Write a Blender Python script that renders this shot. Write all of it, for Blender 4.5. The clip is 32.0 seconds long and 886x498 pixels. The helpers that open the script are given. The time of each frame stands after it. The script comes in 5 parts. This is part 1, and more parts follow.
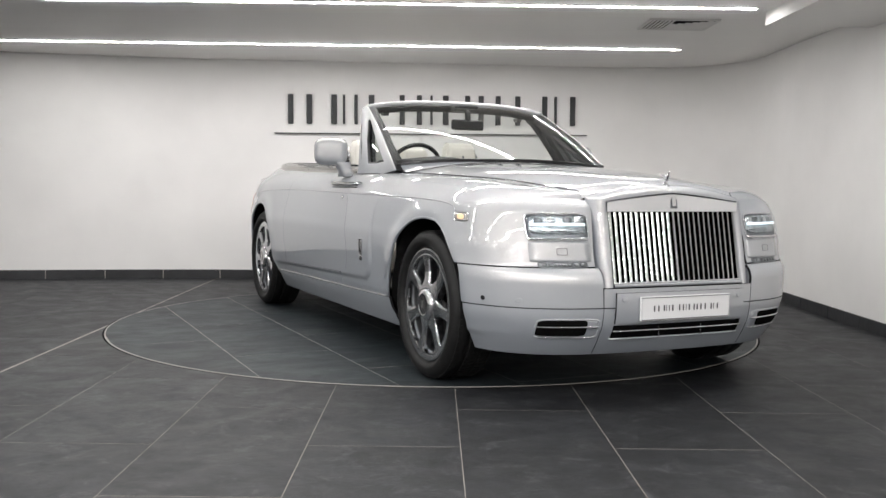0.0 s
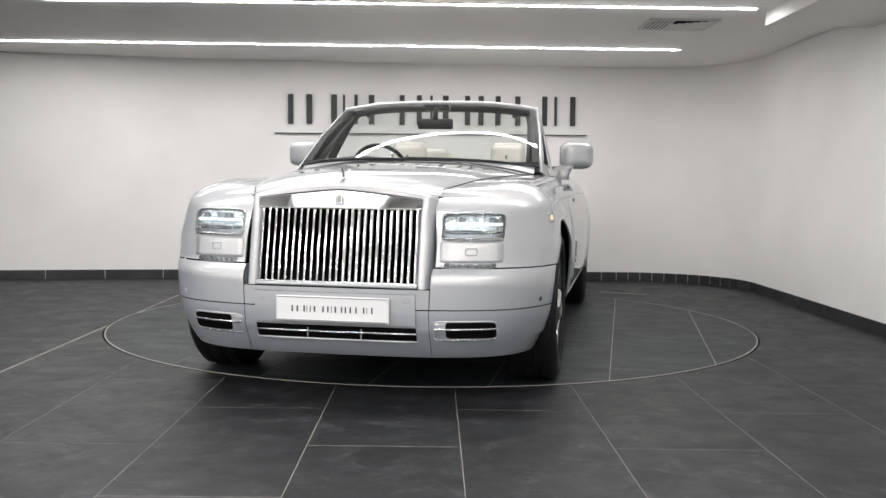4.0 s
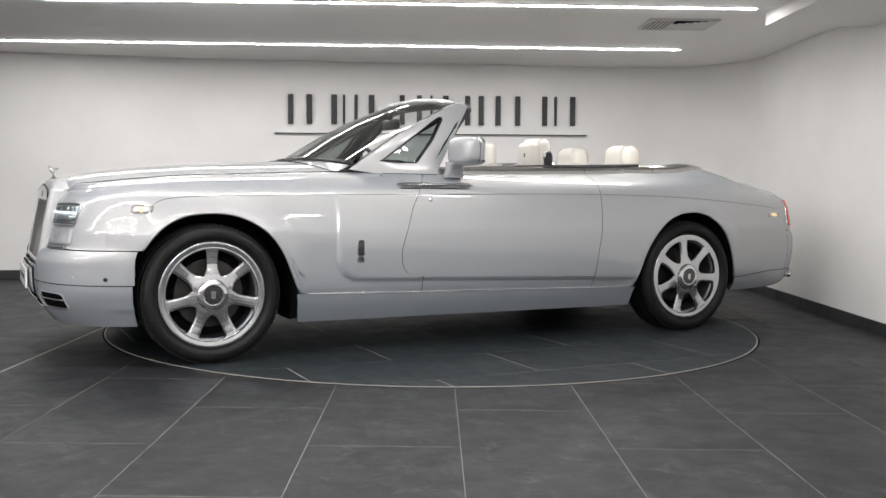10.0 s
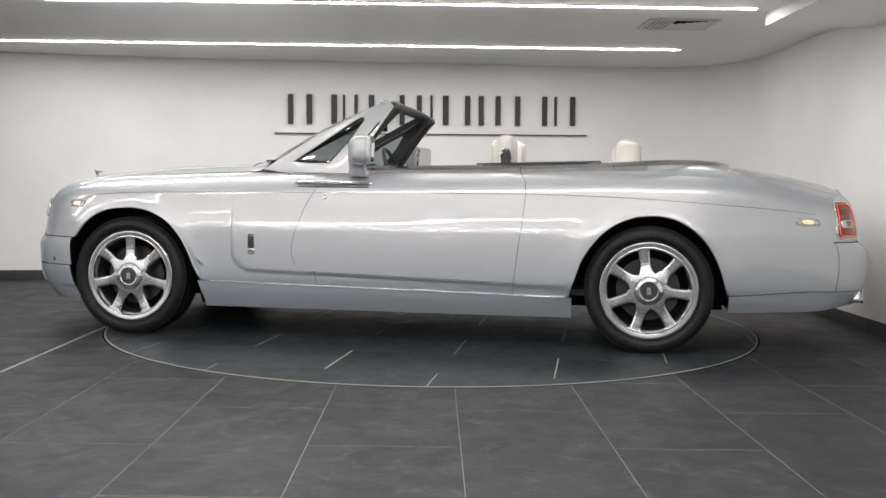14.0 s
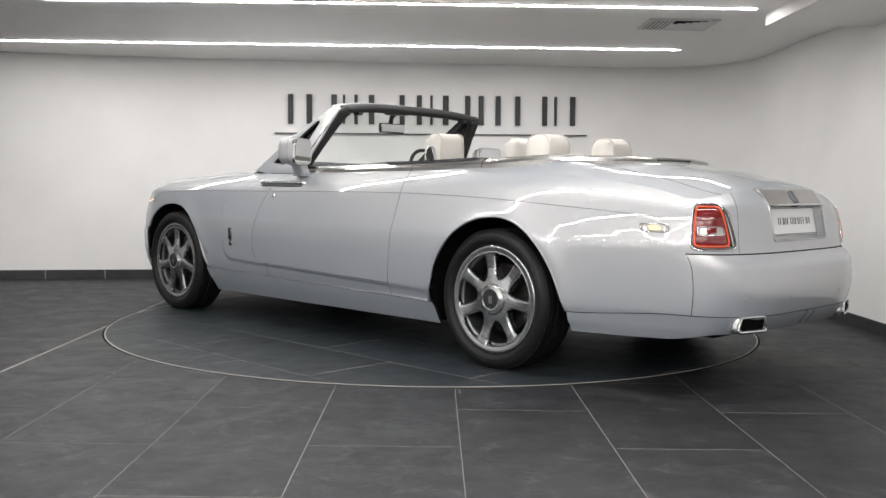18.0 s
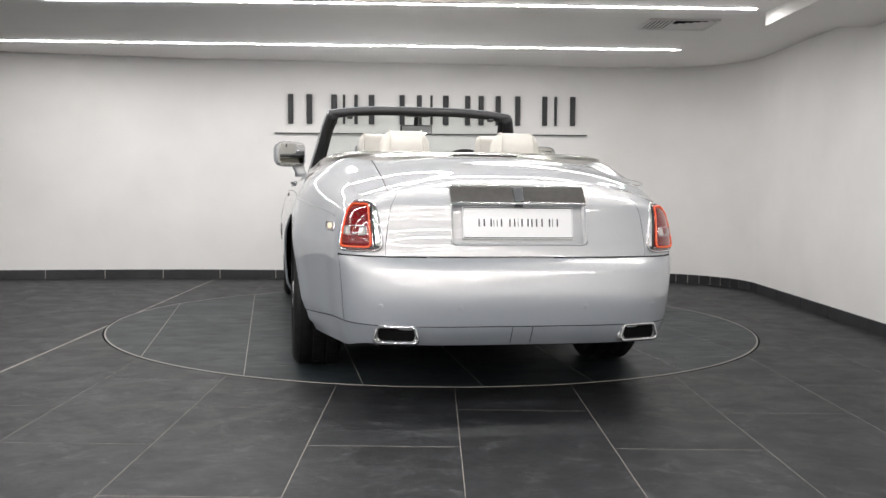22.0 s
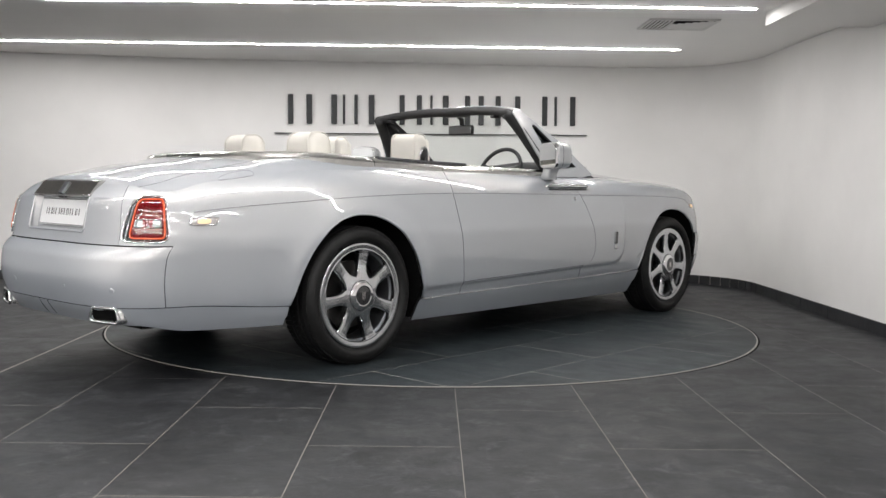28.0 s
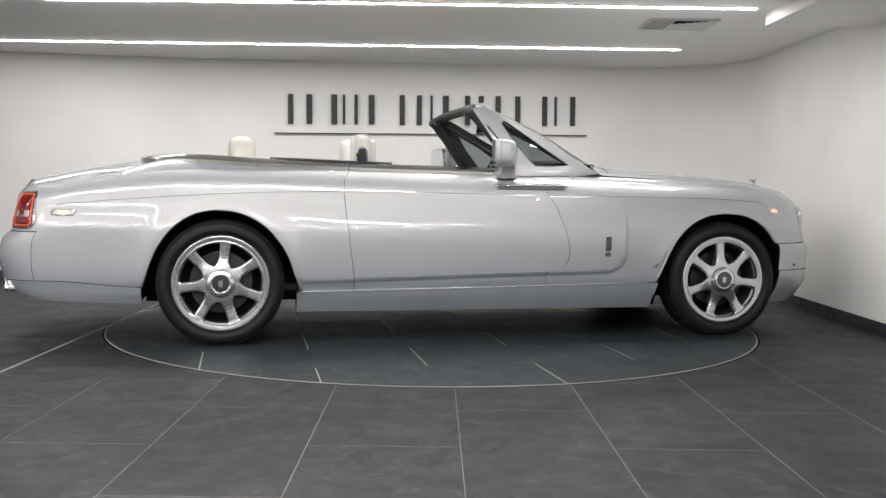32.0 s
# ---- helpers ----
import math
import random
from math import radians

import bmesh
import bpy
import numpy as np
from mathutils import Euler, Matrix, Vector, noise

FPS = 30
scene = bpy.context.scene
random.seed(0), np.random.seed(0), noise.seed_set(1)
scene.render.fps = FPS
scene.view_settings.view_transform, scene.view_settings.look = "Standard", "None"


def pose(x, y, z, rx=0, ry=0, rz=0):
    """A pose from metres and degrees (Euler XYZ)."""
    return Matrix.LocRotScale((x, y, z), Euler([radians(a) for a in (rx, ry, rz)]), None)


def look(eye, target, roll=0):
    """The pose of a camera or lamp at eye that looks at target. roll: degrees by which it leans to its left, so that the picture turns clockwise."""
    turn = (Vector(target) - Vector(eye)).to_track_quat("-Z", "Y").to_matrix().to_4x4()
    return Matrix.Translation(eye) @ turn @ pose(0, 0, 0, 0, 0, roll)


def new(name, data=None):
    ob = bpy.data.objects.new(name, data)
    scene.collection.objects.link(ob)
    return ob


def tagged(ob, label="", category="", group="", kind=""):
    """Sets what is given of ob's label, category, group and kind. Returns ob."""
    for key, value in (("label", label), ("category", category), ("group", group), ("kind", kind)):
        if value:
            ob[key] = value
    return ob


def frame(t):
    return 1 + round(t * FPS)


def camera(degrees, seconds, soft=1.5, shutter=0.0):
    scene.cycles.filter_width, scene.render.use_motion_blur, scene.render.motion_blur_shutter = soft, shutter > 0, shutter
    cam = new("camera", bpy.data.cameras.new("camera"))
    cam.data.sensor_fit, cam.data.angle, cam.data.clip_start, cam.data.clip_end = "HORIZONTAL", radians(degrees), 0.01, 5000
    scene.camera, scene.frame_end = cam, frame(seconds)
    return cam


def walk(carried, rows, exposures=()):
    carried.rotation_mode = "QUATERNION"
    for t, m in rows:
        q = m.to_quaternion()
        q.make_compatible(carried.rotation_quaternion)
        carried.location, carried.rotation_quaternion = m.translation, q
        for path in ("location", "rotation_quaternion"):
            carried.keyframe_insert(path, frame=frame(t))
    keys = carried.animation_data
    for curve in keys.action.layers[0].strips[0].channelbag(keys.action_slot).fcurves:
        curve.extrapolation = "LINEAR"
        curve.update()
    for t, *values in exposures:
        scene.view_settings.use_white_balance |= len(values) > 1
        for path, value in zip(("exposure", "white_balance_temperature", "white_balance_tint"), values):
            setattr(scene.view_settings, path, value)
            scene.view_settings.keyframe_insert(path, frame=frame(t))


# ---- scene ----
cam = camera(49.24, 32.0, soft=1.5)
EYE = Vector((0.0, 0.0, 1.0045))
AIM = EYE + Vector((0.00937, 0.99771, -0.06697))
walk(cam, [(0.0, look(EYE, AIM, 0.735)), (32.0, look(EYE, AIM, 0.735))])
scene.view_settings.exposure = 0.0

# the turntable: axis, radius, and the heading of car and disc in degrees
AXIS = (-0.005, 7.007)
DISC_R = 2.262
TURN0, TURN_RATE = -65.65, -8.8513
CEIL = 2.25

# ---------------------------------------------------------------- world and light
world = bpy.data.worlds.new("world")
scene.world = world
world.use_nodes = True
world.node_tree.nodes["Background"].inputs[0].default_value = (0.5, 0.5, 0.52, 1)
world.node_tree.nodes["Background"].inputs[1].default_value = 0.02


# ---------------------------------------------------------------- materials
def mat(name, color, rough=0.5, metal=0.0, coat=0.0, coat_rough=0.03, vary=0.0, scale=8.0, bump=0.0, bump_scale=60.0,
        emit=None, emit_strength=0.0, rough_vary=0.0, spread=0.0, sheen=0.0, ior=1.5):
    m = bpy.data.materials.new(name)
    m.use_nodes = True
    nt = m.node_tree
    b = nt.nodes["Principled BSDF"]
    b.inputs["Base Color"].default_value = (*color, 1)
    b.inputs["Roughness"].default_value = rough
    b.inputs["Metallic"].default_value = metal
    b.inputs["IOR"].default_value = ior
    b.inputs["Coat Weight"].default_value = coat
    b.inputs["Coat Roughness"].default_value = coat_rough
    b.inputs["Sheen Weight"].default_value = sheen
    if emit:
        b.inputs["Emission Color"].default_value = (*emit, 1)
        b.inputs["Emission Strength"].default_value = emit_strength
    if vary or rough_vary or bump or spread:
        tc = nt.nodes.new("ShaderNodeTexCoord")
        n1 = nt.nodes.new("ShaderNodeTexNoise")
        n1.inputs["Scale"].default_value = scale
        n1.inputs["Detail"].default_value = 6
        nt.links.new(tc.outputs["Object"], n1.inputs["Vector"])
        if vary or spread:
            mr = nt.nodes.new("ShaderNodeMapRange")
            mr.inputs[1].default_value, mr.inputs[2].default_value = 0.3, 0.7
            mr.inputs[3].default_value, mr.inputs[4].default_value = 1 - vary, 1 + vary
            nt.links.new(n1.outputs["Fac"], mr.inputs[0])
            val = mr.outputs[0]
            if spread:
                oi = nt.nodes.new("ShaderNodeObjectInfo")
                m2 = nt.nodes.new("ShaderNodeMapRange")
                m2.inputs[3].default_value, m2.inputs[4].default_value = 1 - spread, 1 + spread
                nt.links.new(oi.outputs["Random"], m2.inputs[0])
                mu = nt.nodes.new("ShaderNodeMath")
                mu.operation = "MULTIPLY"
                nt.links.new(val, mu.inputs[0])
                nt.links.new(m2.outputs[0], mu.inputs[1])
                val = mu.outputs[0]
            mx = nt.nodes.new("ShaderNodeMix")
            mx.data_type, mx.blend_type = "RGBA", "MULTIPLY"
            mx.inputs[0].default_value = 1.0
            mx.inputs[6].default_value = (*color, 1)
            nt.links.new(val, mx.inputs[7])
            nt.links.new(mx.outputs[2], b.inputs["Base Color"])
        if rough_vary:
            mr = nt.nodes.new("ShaderNodeMapRange")
            mr.inputs[1].default_value, mr.inputs[2].default_value = 0.3, 0.7
            mr.inputs[3].default_value, mr.inputs[4].default_value = rough - rough_vary, rough + rough_vary
            nt.links.new(n1.outputs["Fac"], mr.inputs[0])
            nt.links.new(mr.outputs[0], b.inputs["Roughness"])
        if bump:
            n2 = nt.nodes.new("ShaderNodeTexNoise")
            n2.inputs["Scale"].default_value = bump_scale
            n2.inputs["Detail"].default_value = 8
            nt.links.new(tc.outputs["Object"], n2.inputs["Vector"])
            bp = nt.nodes.new("ShaderNodeBump")
            bp.inputs["Strength"].default_value = bump
            bp.inputs["Distance"].default_value = 0.01
            nt.links.new(n2.outputs["Fac"], bp.inputs["Height"])
            nt.links.new(bp.outputs["Normal"], b.inputs["Normal"])
    return m


def glass_mat(name, tint, gloss=1.0):
    m = bpy.data.materials.new(name)
    m.use_nodes = True
    nt = m.node_tree
    nt.nodes.remove(nt.nodes["Principled BSDF"])
    out = nt.nodes["Material Output"]
    tr = nt.nodes.new("ShaderNodeBsdfTransparent")
    tr.inputs[0].default_value = (*tint, 1)
    gl = nt.nodes.new("ShaderNodeBsdfGlossy")
    gl.inputs["Roughness"].default_value = 0.01
    lw = nt.nodes.new("ShaderNodeLayerWeight")
    lw.inputs[0].default_value = 0.5
    pw = nt.nodes.new("ShaderNodeMath")
    pw.operation = "POWER"
    pw.inputs[1].default_value = 5.0
    nt.links.new(lw.outputs["Facing"], pw.inputs[0])
    fr = nt.nodes.new("ShaderNodeMapRange")
    fr.inputs[3].default_value, fr.inputs[4].default_value = 0.05 * gloss, 0.95
    nt.links.new(pw.outputs[0], fr.inputs[0])
    mx = nt.nodes.new("ShaderNodeMixShader")
    nt.links.new(fr.outputs[0], mx.inputs[0])
    nt.links.new(tr.outputs[0], mx.inputs[1])
    nt.links.new(gl.outputs[0], mx.inputs[2])
    nt.links.new(mx.outputs[0], out.inputs[0])
    return m


def pearl_mat(name, body, flake, share, rough):
    """Pearl car paint: a cool body colour, a share of warm metallic flake, and a hard clear coat over both."""
    m = bpy.data.materials.new(name)
    m.use_nodes = True
    nt = m.node_tree
    out = nt.nodes["Material Output"]
    pair = [nt.nodes["Principled BSDF"], nt.nodes.new("ShaderNodeBsdfPrincipled")]
    tc = nt.nodes.new("ShaderNodeTexCoord")
    sparkle = nt.nodes.new("ShaderNodeTexNoise")
    sparkle.inputs["Scale"].default_value = 420.0
    sparkle.inputs["Detail"].default_value = 2
    nt.links.new(tc.outputs["Object"], sparkle.inputs["Vector"])
    for b, color, metal, r in zip(pair, (body, flake), (0.0, 1.0), (0.6, rough)):
        tone = nt.nodes.new("ShaderNodeMapRange")
        tone.inputs[1].default_value, tone.inputs[2].default_value = 0.3, 0.7
        tone.inputs[3].default_value, tone.inputs[4].default_value = 0.96, 1.04
        nt.links.new(sparkle.outputs["Fac"], tone.inputs[0])
        mx = nt.nodes.new("ShaderNodeMix")
        mx.data_type, mx.blend_type = "RGBA", "MULTIPLY"
        mx.inputs[0].default_value = 1.0
        mx.inputs[6].default_value = (*color, 1)
        nt.links.new(tone.outputs[0], mx.inputs[7])
        nt.links.new(mx.outputs[2], b.inputs["Base Color"])
        b.inputs["Metallic"].default_value = metal
        b.inputs["Roughness"].default_value = r
        b.inputs["Coat Weight"].default_value = 1.0
        b.inputs["Coat Roughness"].default_value = 0.015
        b.inputs["Coat IOR"].default_value = 1.68
    pair[0].inputs["Specular IOR Level"].default_value = 0.0
    mix = nt.nodes.new("ShaderNodeMixShader")
    mix.inputs[0].default_value = share
    nt.links.new(pair[0].outputs[0], mix.inputs[1])
    nt.links.new(pair[1].outputs[0], mix.inputs[2])
    nt.links.new(mix.outputs[0], out.inputs[0])
    return m


def slate_mat(name, color, pale, clouds, stretch, grain=1.0):
    """Riven slate: tone from tile to tile, broad mottling, pale clouds, dark hairlines and a stretched cleft relief."""
    m = bpy.data.materials.new(name)
    m.use_nodes = True
    nt = m.node_tree
    b = nt.nodes["Principled BSDF"]
    b.inputs["Specular IOR Level"].default_value = 0.30
    tc = nt.nodes.new("ShaderNodeTexCoord")
    oi = nt.nodes.new("ShaderNodeObjectInfo")
    off = nt.nodes.new("ShaderNodeVectorMath")
    off.operation = "MULTIPLY_ADD"
    off.inputs[1].default_value = stretch
    nt.links.new(tc.outputs["Object"], off.inputs[0])
    mul = nt.nodes.new("ShaderNodeMath")
    mul.operation = "MULTIPLY"
    mul.inputs[1].default_value = 40.0
    nt.links.new(oi.outputs["Random"], mul.inputs[0])
    nt.links.new(mul.outputs[0], off.inputs[2])

    def noise(scale, detail, rough, distortion):
        n = nt.nodes.new("ShaderNodeTexNoise")
        n.inputs["Scale"].default_value = scale
        n.inputs["Detail"].default_value = detail
        n.inputs["Roughness"].default_value = rough
        n.inputs["Distortion"].default_value = distortion
        nt.links.new(off.outputs[0], n.inputs["Vector"])
        return n.outputs["Fac"]

    def ranged(socket, a, b2, c, d):
        r = nt.nodes.new("ShaderNodeMapRange")
        for i, q in enumerate((a, b2, c, d)):
            r.inputs[1 + i].default_value = q
        nt.links.new(socket, r.inputs[0])
        return r.outputs[0]

    def times(p, q):
        r = nt.nodes.new("ShaderNodeMath")
        r.operation = "MULTIPLY"
        nt.links.new(p, r.inputs[0])
        nt.links.new(q, r.inputs[1])
        return r.outputs[0]

    tone = times(ranged(oi.outputs["Random"], 0, 1, 0.84, 1.16), ranged(noise(1.7, 6, 0.6, 0.6), 0.3, 0.7, 0.84, 1.16))
    tone = times(tone, ranged(noise(16.0, 12, 0.78, 0.5), 0.34, 0.66, 1 - 0.45 * grain, 1 + 0.45 * grain))
    # riven layers: patches with fairly sharp edges
    tone = times(tone, ranged(noise(3.2, 9, 0.62, 1.6), 0.46, 0.54, 1 - 0.13 * grain, 1 + 0.13 * grain))
    # dark hairline cracks
    crack = noise(2.3, 4, 0.55, 1.2)
    ramp = nt.nodes.new("ShaderNodeValToRGB")
    e = ramp.color_ramp.elements
    e[0].position, e[0].color = 0.490, (1, 1, 1, 1)
    e[1].position, e[1].color = 0.510, (1, 1, 1, 1)
    e.new(0.5).color = (0.45, 0.45, 0.45, 1)
    nt.links.new(crack, ramp.inputs[0])
    tone = times(tone, ramp.outputs[0])
    mx = nt.nodes.new("ShaderNodeMix")
    mx.data_type, mx.blend_type = "RGBA", "MULTIPLY"
    mx.inputs[0].default_value = 1.0
    mx.inputs[6].default_value = (*color, 1)
    nt.links.new(tone, mx.inputs[7])
    # pale cleft clouds and scratches
    cloud = times(ranged(noise(6.0, 11, 0.76, 0.7), 0.53, 0.60, 0.0, clouds), ranged(noise(26.0, 8, 0.75, 0.8), 0.42, 0.58, 0.0, 1.0))
    # pale hairline veins
    vein = nt.nodes.new("ShaderNodeValToRGB")
    e = vein.color_ramp.elements
    e[0].position, e[0].color = 0.492, (0, 0, 0, 1)
    e[1].position, e[1].color = 0.508, (0, 0, 0, 1)
    e.new(0.5).color = (0.8, 0.8, 0.8, 1)
    nt.links.new(noise(2.6, 10, 0.66, 1.8), vein.inputs[0])
    lines = times(vein.outputs[0], ranged(noise(1.3, 3, 0.5, 0.4), 0.48, 0.60, 0.0, clouds))
    both = nt.nodes.new("ShaderNodeMath")
    both.operation = "MAXIMUM"
    nt.links.new(cloud, both.inputs[0])
    nt.links.new(lines, both.inputs[1])
    m2 = nt.nodes.new("ShaderNodeMix")
    m2.data_type = "RGBA"
    nt.links.new(both.outputs[0], m2.inputs[0])
    nt.links.new(mx.outputs[2], m2.inputs[6])
    m2.inputs[7].default_value = (*pale, 1)
    nt.links.new(m2.outputs[2], b.inputs["Base Color"])
    nt.links.new(ranged(noise(5.0, 5, 0.6, 0.5), 0.3, 0.7, 0.46, 0.60), b.inputs["Roughness"])
    bp = nt.nodes.new("ShaderNodeBump")
    bp.inputs["Strength"].default_value = 0.6
    bp.inputs["Distance"].default_value = 0.004
    nt.links.new(noise(9.0, 10, 0.72, 0.8), bp.inputs["Height"])
    nt.links.new(bp.outputs["Normal"], b.inputs["Normal"])
    return m


WALL = mat("white wall paint", (0.83, 0.817, 0.80), 0.6, vary=0.035, scale=1.7, bump=0.06, bump_scale=40)
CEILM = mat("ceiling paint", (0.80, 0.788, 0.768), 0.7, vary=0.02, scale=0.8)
SLATE = slate_mat("dark slate", (0.0112, 0.0121, 0.0140), (0.078, 0.081, 0.086), 0.55, (1, 1, 1))
SLATE_DISC = slate_mat("dark slate disc", (0.0150, 0.0208, 0.0238), (0.052, 0.062, 0.067), 0.25, (1.5, 0.8, 1), 0.55)
SKIRT = mat("slate skirting", (0.022, 0.023, 0.025), 0.4, vary=0.3, scale=6, bump=0.2, bump_scale=20, spread=0.15)
GROUT = mat("grout", (0.30, 0.27, 0.24), 0.9, vary=0.2, scale=3)
JOINT = mat("pale joint", (0.42, 0.39, 0.35), 0.8, vary=0.15, scale=5)
STEEL_EDGE = mat("disc steel edge", (0.36, 0.345, 0.32), 0.5, metal=0.3)
LED = mat("led strip", (0.9, 0.9, 0.9), 0.5, emit=(1.0, 0.98, 0.972), emit_strength=86.0)
SIGNM = mat("sign charcoal", (0.022, 0.023, 0.025), 0.5, vary=0.15, scale=4)
VENTM = mat("vent white metal", (0.6, 0.59, 0.57), 0.5)
# near-black that paints shade into openings: grille, slots, exhaust, vent, turntable gap
VOID_SHADE = mat("void shade", (0.004, 0.004, 0.004), 0.95)

PAINT = pearl_mat("pearl silver paint", (0.318, 0.355, 0.402), (0.74, 0.70, 0.645), 0.37, 0.48)
VANE = mat("grille chrome", (0.50, 0.50, 0.50), 0.08, metal=1.0)
CHROME = mat("chrome", (0.72, 0.725, 0.735), 0.06, metal=1.0)
SATIN = mat("satin chrome", (0.80, 0.80, 0.79), 0.24, metal=0.9)
STEEL = mat("brushed steel", (0.52, 0.51, 0.49), 0.17, metal=1.0, vary=0.08, scale=30)
ALLOY = mat("wheel alloy", (0.56, 0.57, 0.585), 0.20, metal=1.0, rough_vary=0.03, scale=30)
ALLOY_D = mat("dark alloy and barrel shade", (0.20, 0.21, 0.22), 0.35, metal=0.9)
DISCM = mat("brake disc iron", (0.045, 0.043, 0.041), 0.45, metal=0.8)
RUBBER = mat("tyre rubber", (0.0085, 0.0085, 0.0085), 0.55, vary=0.25, scale=20, bump=0.12, bump_scale=80)
RUBBER.node_tree.nodes["Principled BSDF"].inputs["Specular IOR Level"].default_value = 0.25
BLACK = mat("black trim", (0.012, 0.012, 0.013), 0.35)
SOFTBLACK = mat("black lining", (0.016, 0.016, 0.017), 0.6, vary=0.2, scale=30, bump=0.2, bump_scale=150)
SHELL = mat("underbody and gap shade black", (0.008, 0.008, 0.008), 0.8)
CREAM = mat("cream leather", (0.70, 0.672, 0.615), 0.45, vary=0.04, scale=6, bump=0.12, bump_scale=120)
PLATE = mat("white plate", (0.78, 0.78, 0.78), 0.3, coat=0.5)
INK = mat("plate ink", (0.06, 0.06, 0.065), 0.5)
GLASS = glass_mat("screen glass", (0.84, 0.87, 0.85))
GLASS_S = glass_mat("side glass", (0.30, 0.34, 0.335))
LAMP_GLASS = glass_mat("lamp glass", (0.95, 0.97, 0.98))
LAMP_IN = mat("lamp inner", (0.46, 0.50, 0.52), 0.24, metal=0.8, vary=0.45, scale=40)
LAMP_ON = mat("running light", (0.9, 0.95, 1.0), 0.3, emit=(0.85, 0.95, 1.0), emit_strength=0.95)
AMBER_ON = mat("amber lamp", (0.80, 0.66, 0.45), 0.25, emit=(1.0, 0.62, 0.26), emit_strength=0.38, coat=1.0)
RED = mat("red lens", (0.10, 0.003, 0.006), 0.10, coat=1.0, emit=(1.0, 0.03, 0.02), emit_strength=0.06, vary=0.35, scale=45)
RED_ON = mat("red light guide", (0.50, 0.04, 0.02), 0.3, emit=(1.0, 0.24, 0.05), emit_strength=0.27)
CLEAR_L = mat("clear lens", (0.50, 0.47, 0.45), 0.18, metal=0.35, coat=1.0, vary=0.15, scale=60)
HUBM = mat("hub dark enamel", (0.05, 0.05, 0.052), 0.25, metal=0.6, coat=1.0)
# dark colour that paints the shade in shut gaps, on rims and strips
SEAM_SHADE = mat("panel seam shade", (0.02, 0.02, 0.021), 0.7)
MIRROR = mat("mirror glass", (0.8, 0.82, 0.83), 0.01, metal=1.0)

for m in (VOID_SHADE, SHELL, SEAM_SHADE):
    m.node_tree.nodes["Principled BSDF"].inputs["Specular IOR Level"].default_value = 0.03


# ---------------------------------------------------------------- mesh helpers
def mesh(name, verts, faces, material, smooth=False):
    me = bpy.data.meshes.new(name)
    me.from_pydata([tuple(v) for v in verts], [], [tuple(f) for f in faces])
    me.materials.append(material)
    if smooth:
        me.polygons.foreach_set("use_smooth", [True] * len(me.polygons))
    me.update()
    return me


def part(name, data, material, parent=None, label="", smooth=False):
    """One mesh object from a (verts, faces) pair, a bmesh or a ready mesh."""
    if isinstance(data, bmesh.types.BMesh):
        me = bpy.data.meshes.new(name)
        data.to_mesh(me)
        data.free()
        me.materials.append(material)
        if smooth:
            me.polygons.foreach_set("use_smooth", [True] * len(me.polygons))
    elif isinstance(data, tuple):
        me = mesh(name, data[0], data[1], material, smooth)
    else:
        me = data
    ob = new(name, me)
    if parent is not None:
        ob.parent = parent
    if label:
        ob["label"] = label
    return ob


def box(x0, y0, z0, x1, y1, z1, bevel=0.0, segs=2):
    bm = bmesh.new()
    bmesh.ops.create_cube(bm, size=1.0)
    bmesh.ops.transform(bm, verts=bm.verts, matrix=Matrix.Translation(((x0 + x1) / 2, (y0 + y1) / 2, (z0 + z1) / 2))
                        @ Matrix.Diagonal((x1 - x0, y1 - y0, z1 - z0, 1)))
    if bevel:
        bmesh.ops.bevel(bm, geom=bm.edges, offset=bevel, segments=segs, affect="EDGES", profile=0.5)
    return bm


def moved(bm, m):
    bmesh.ops.transform(bm, verts=bm.verts, matrix=m)
    return bm


def prism(poly, z0, z1):
    """A flat polygon (x, y) raised from z0 to z1."""
    n = len(poly)
    v = [(x, y, z0) for x, y in poly] + [(x, y, z1) for x, y in poly]
    f = [list(range(n - 1, -1, -1)), list(range(n, 2 * n))]
    f += [(i, (i + 1) % n, n + (i + 1) % n, n + i) for i in range(n)]
    return v, f


def tube(points, r, closed=False, sides=10, flat=1.0):
    """A round bar along points."""
    pts = [Vector(p) for p in points]
    n = len(pts)
    v, f = [], []
    for i, p in enumerate(pts):
        a = pts[(i - 1) % n] if closed or i > 0 else p
        b = pts[(i + 1) % n] if closed or i < n - 1 else p
        d = (b - a).normalized()
        side = d.cross(Vector((0, 0, 1)))
        if side.length < 1e-4:
            side = Vector((0, 1, 0))
        side.normalize()
        up = side.cross(d)
        for k in range(sides):
            t = 2 * math.pi * k / sides
            v.append(p + side * (r * math.cos(t)) + up * (r * flat * math.sin(t)))
    m = n if closed else n - 1
    for i in range(m):
        for k in range(sides):
            a, b = i * sides + k, i * sides + (k + 1) % sides
            c, d2 = ((i + 1) % n) * sides + (k + 1) % sides, ((i + 1) % n) * sides + k
            f.append((a, b, c, d2))
    if not closed:
        f.append(list(range(sides - 1, -1, -1)))
        f.append([(n - 1) * sides + k for k in range(sides)])
    return v, f


def lathe(profile, steps=48, cap=False):
    """Turns (r, h) points about the local y axis; h runs along y."""
    n = len(profile)
    v, f = [], []
    for i in range(steps):
        a = 2 * math.pi * i / steps
        for r, h in profile:
            v.append((r * math.cos(a), h, r * math.sin(a)))
    for i in range(steps):
        j = (i + 1) % steps
        for k in range(n - 1):
            f.append((i * n + k, i * n + k + 1, j * n + k + 1, j * n + k))
    if cap:
        f.append([i * n + n - 1 for i in range(steps)])
    return v, f


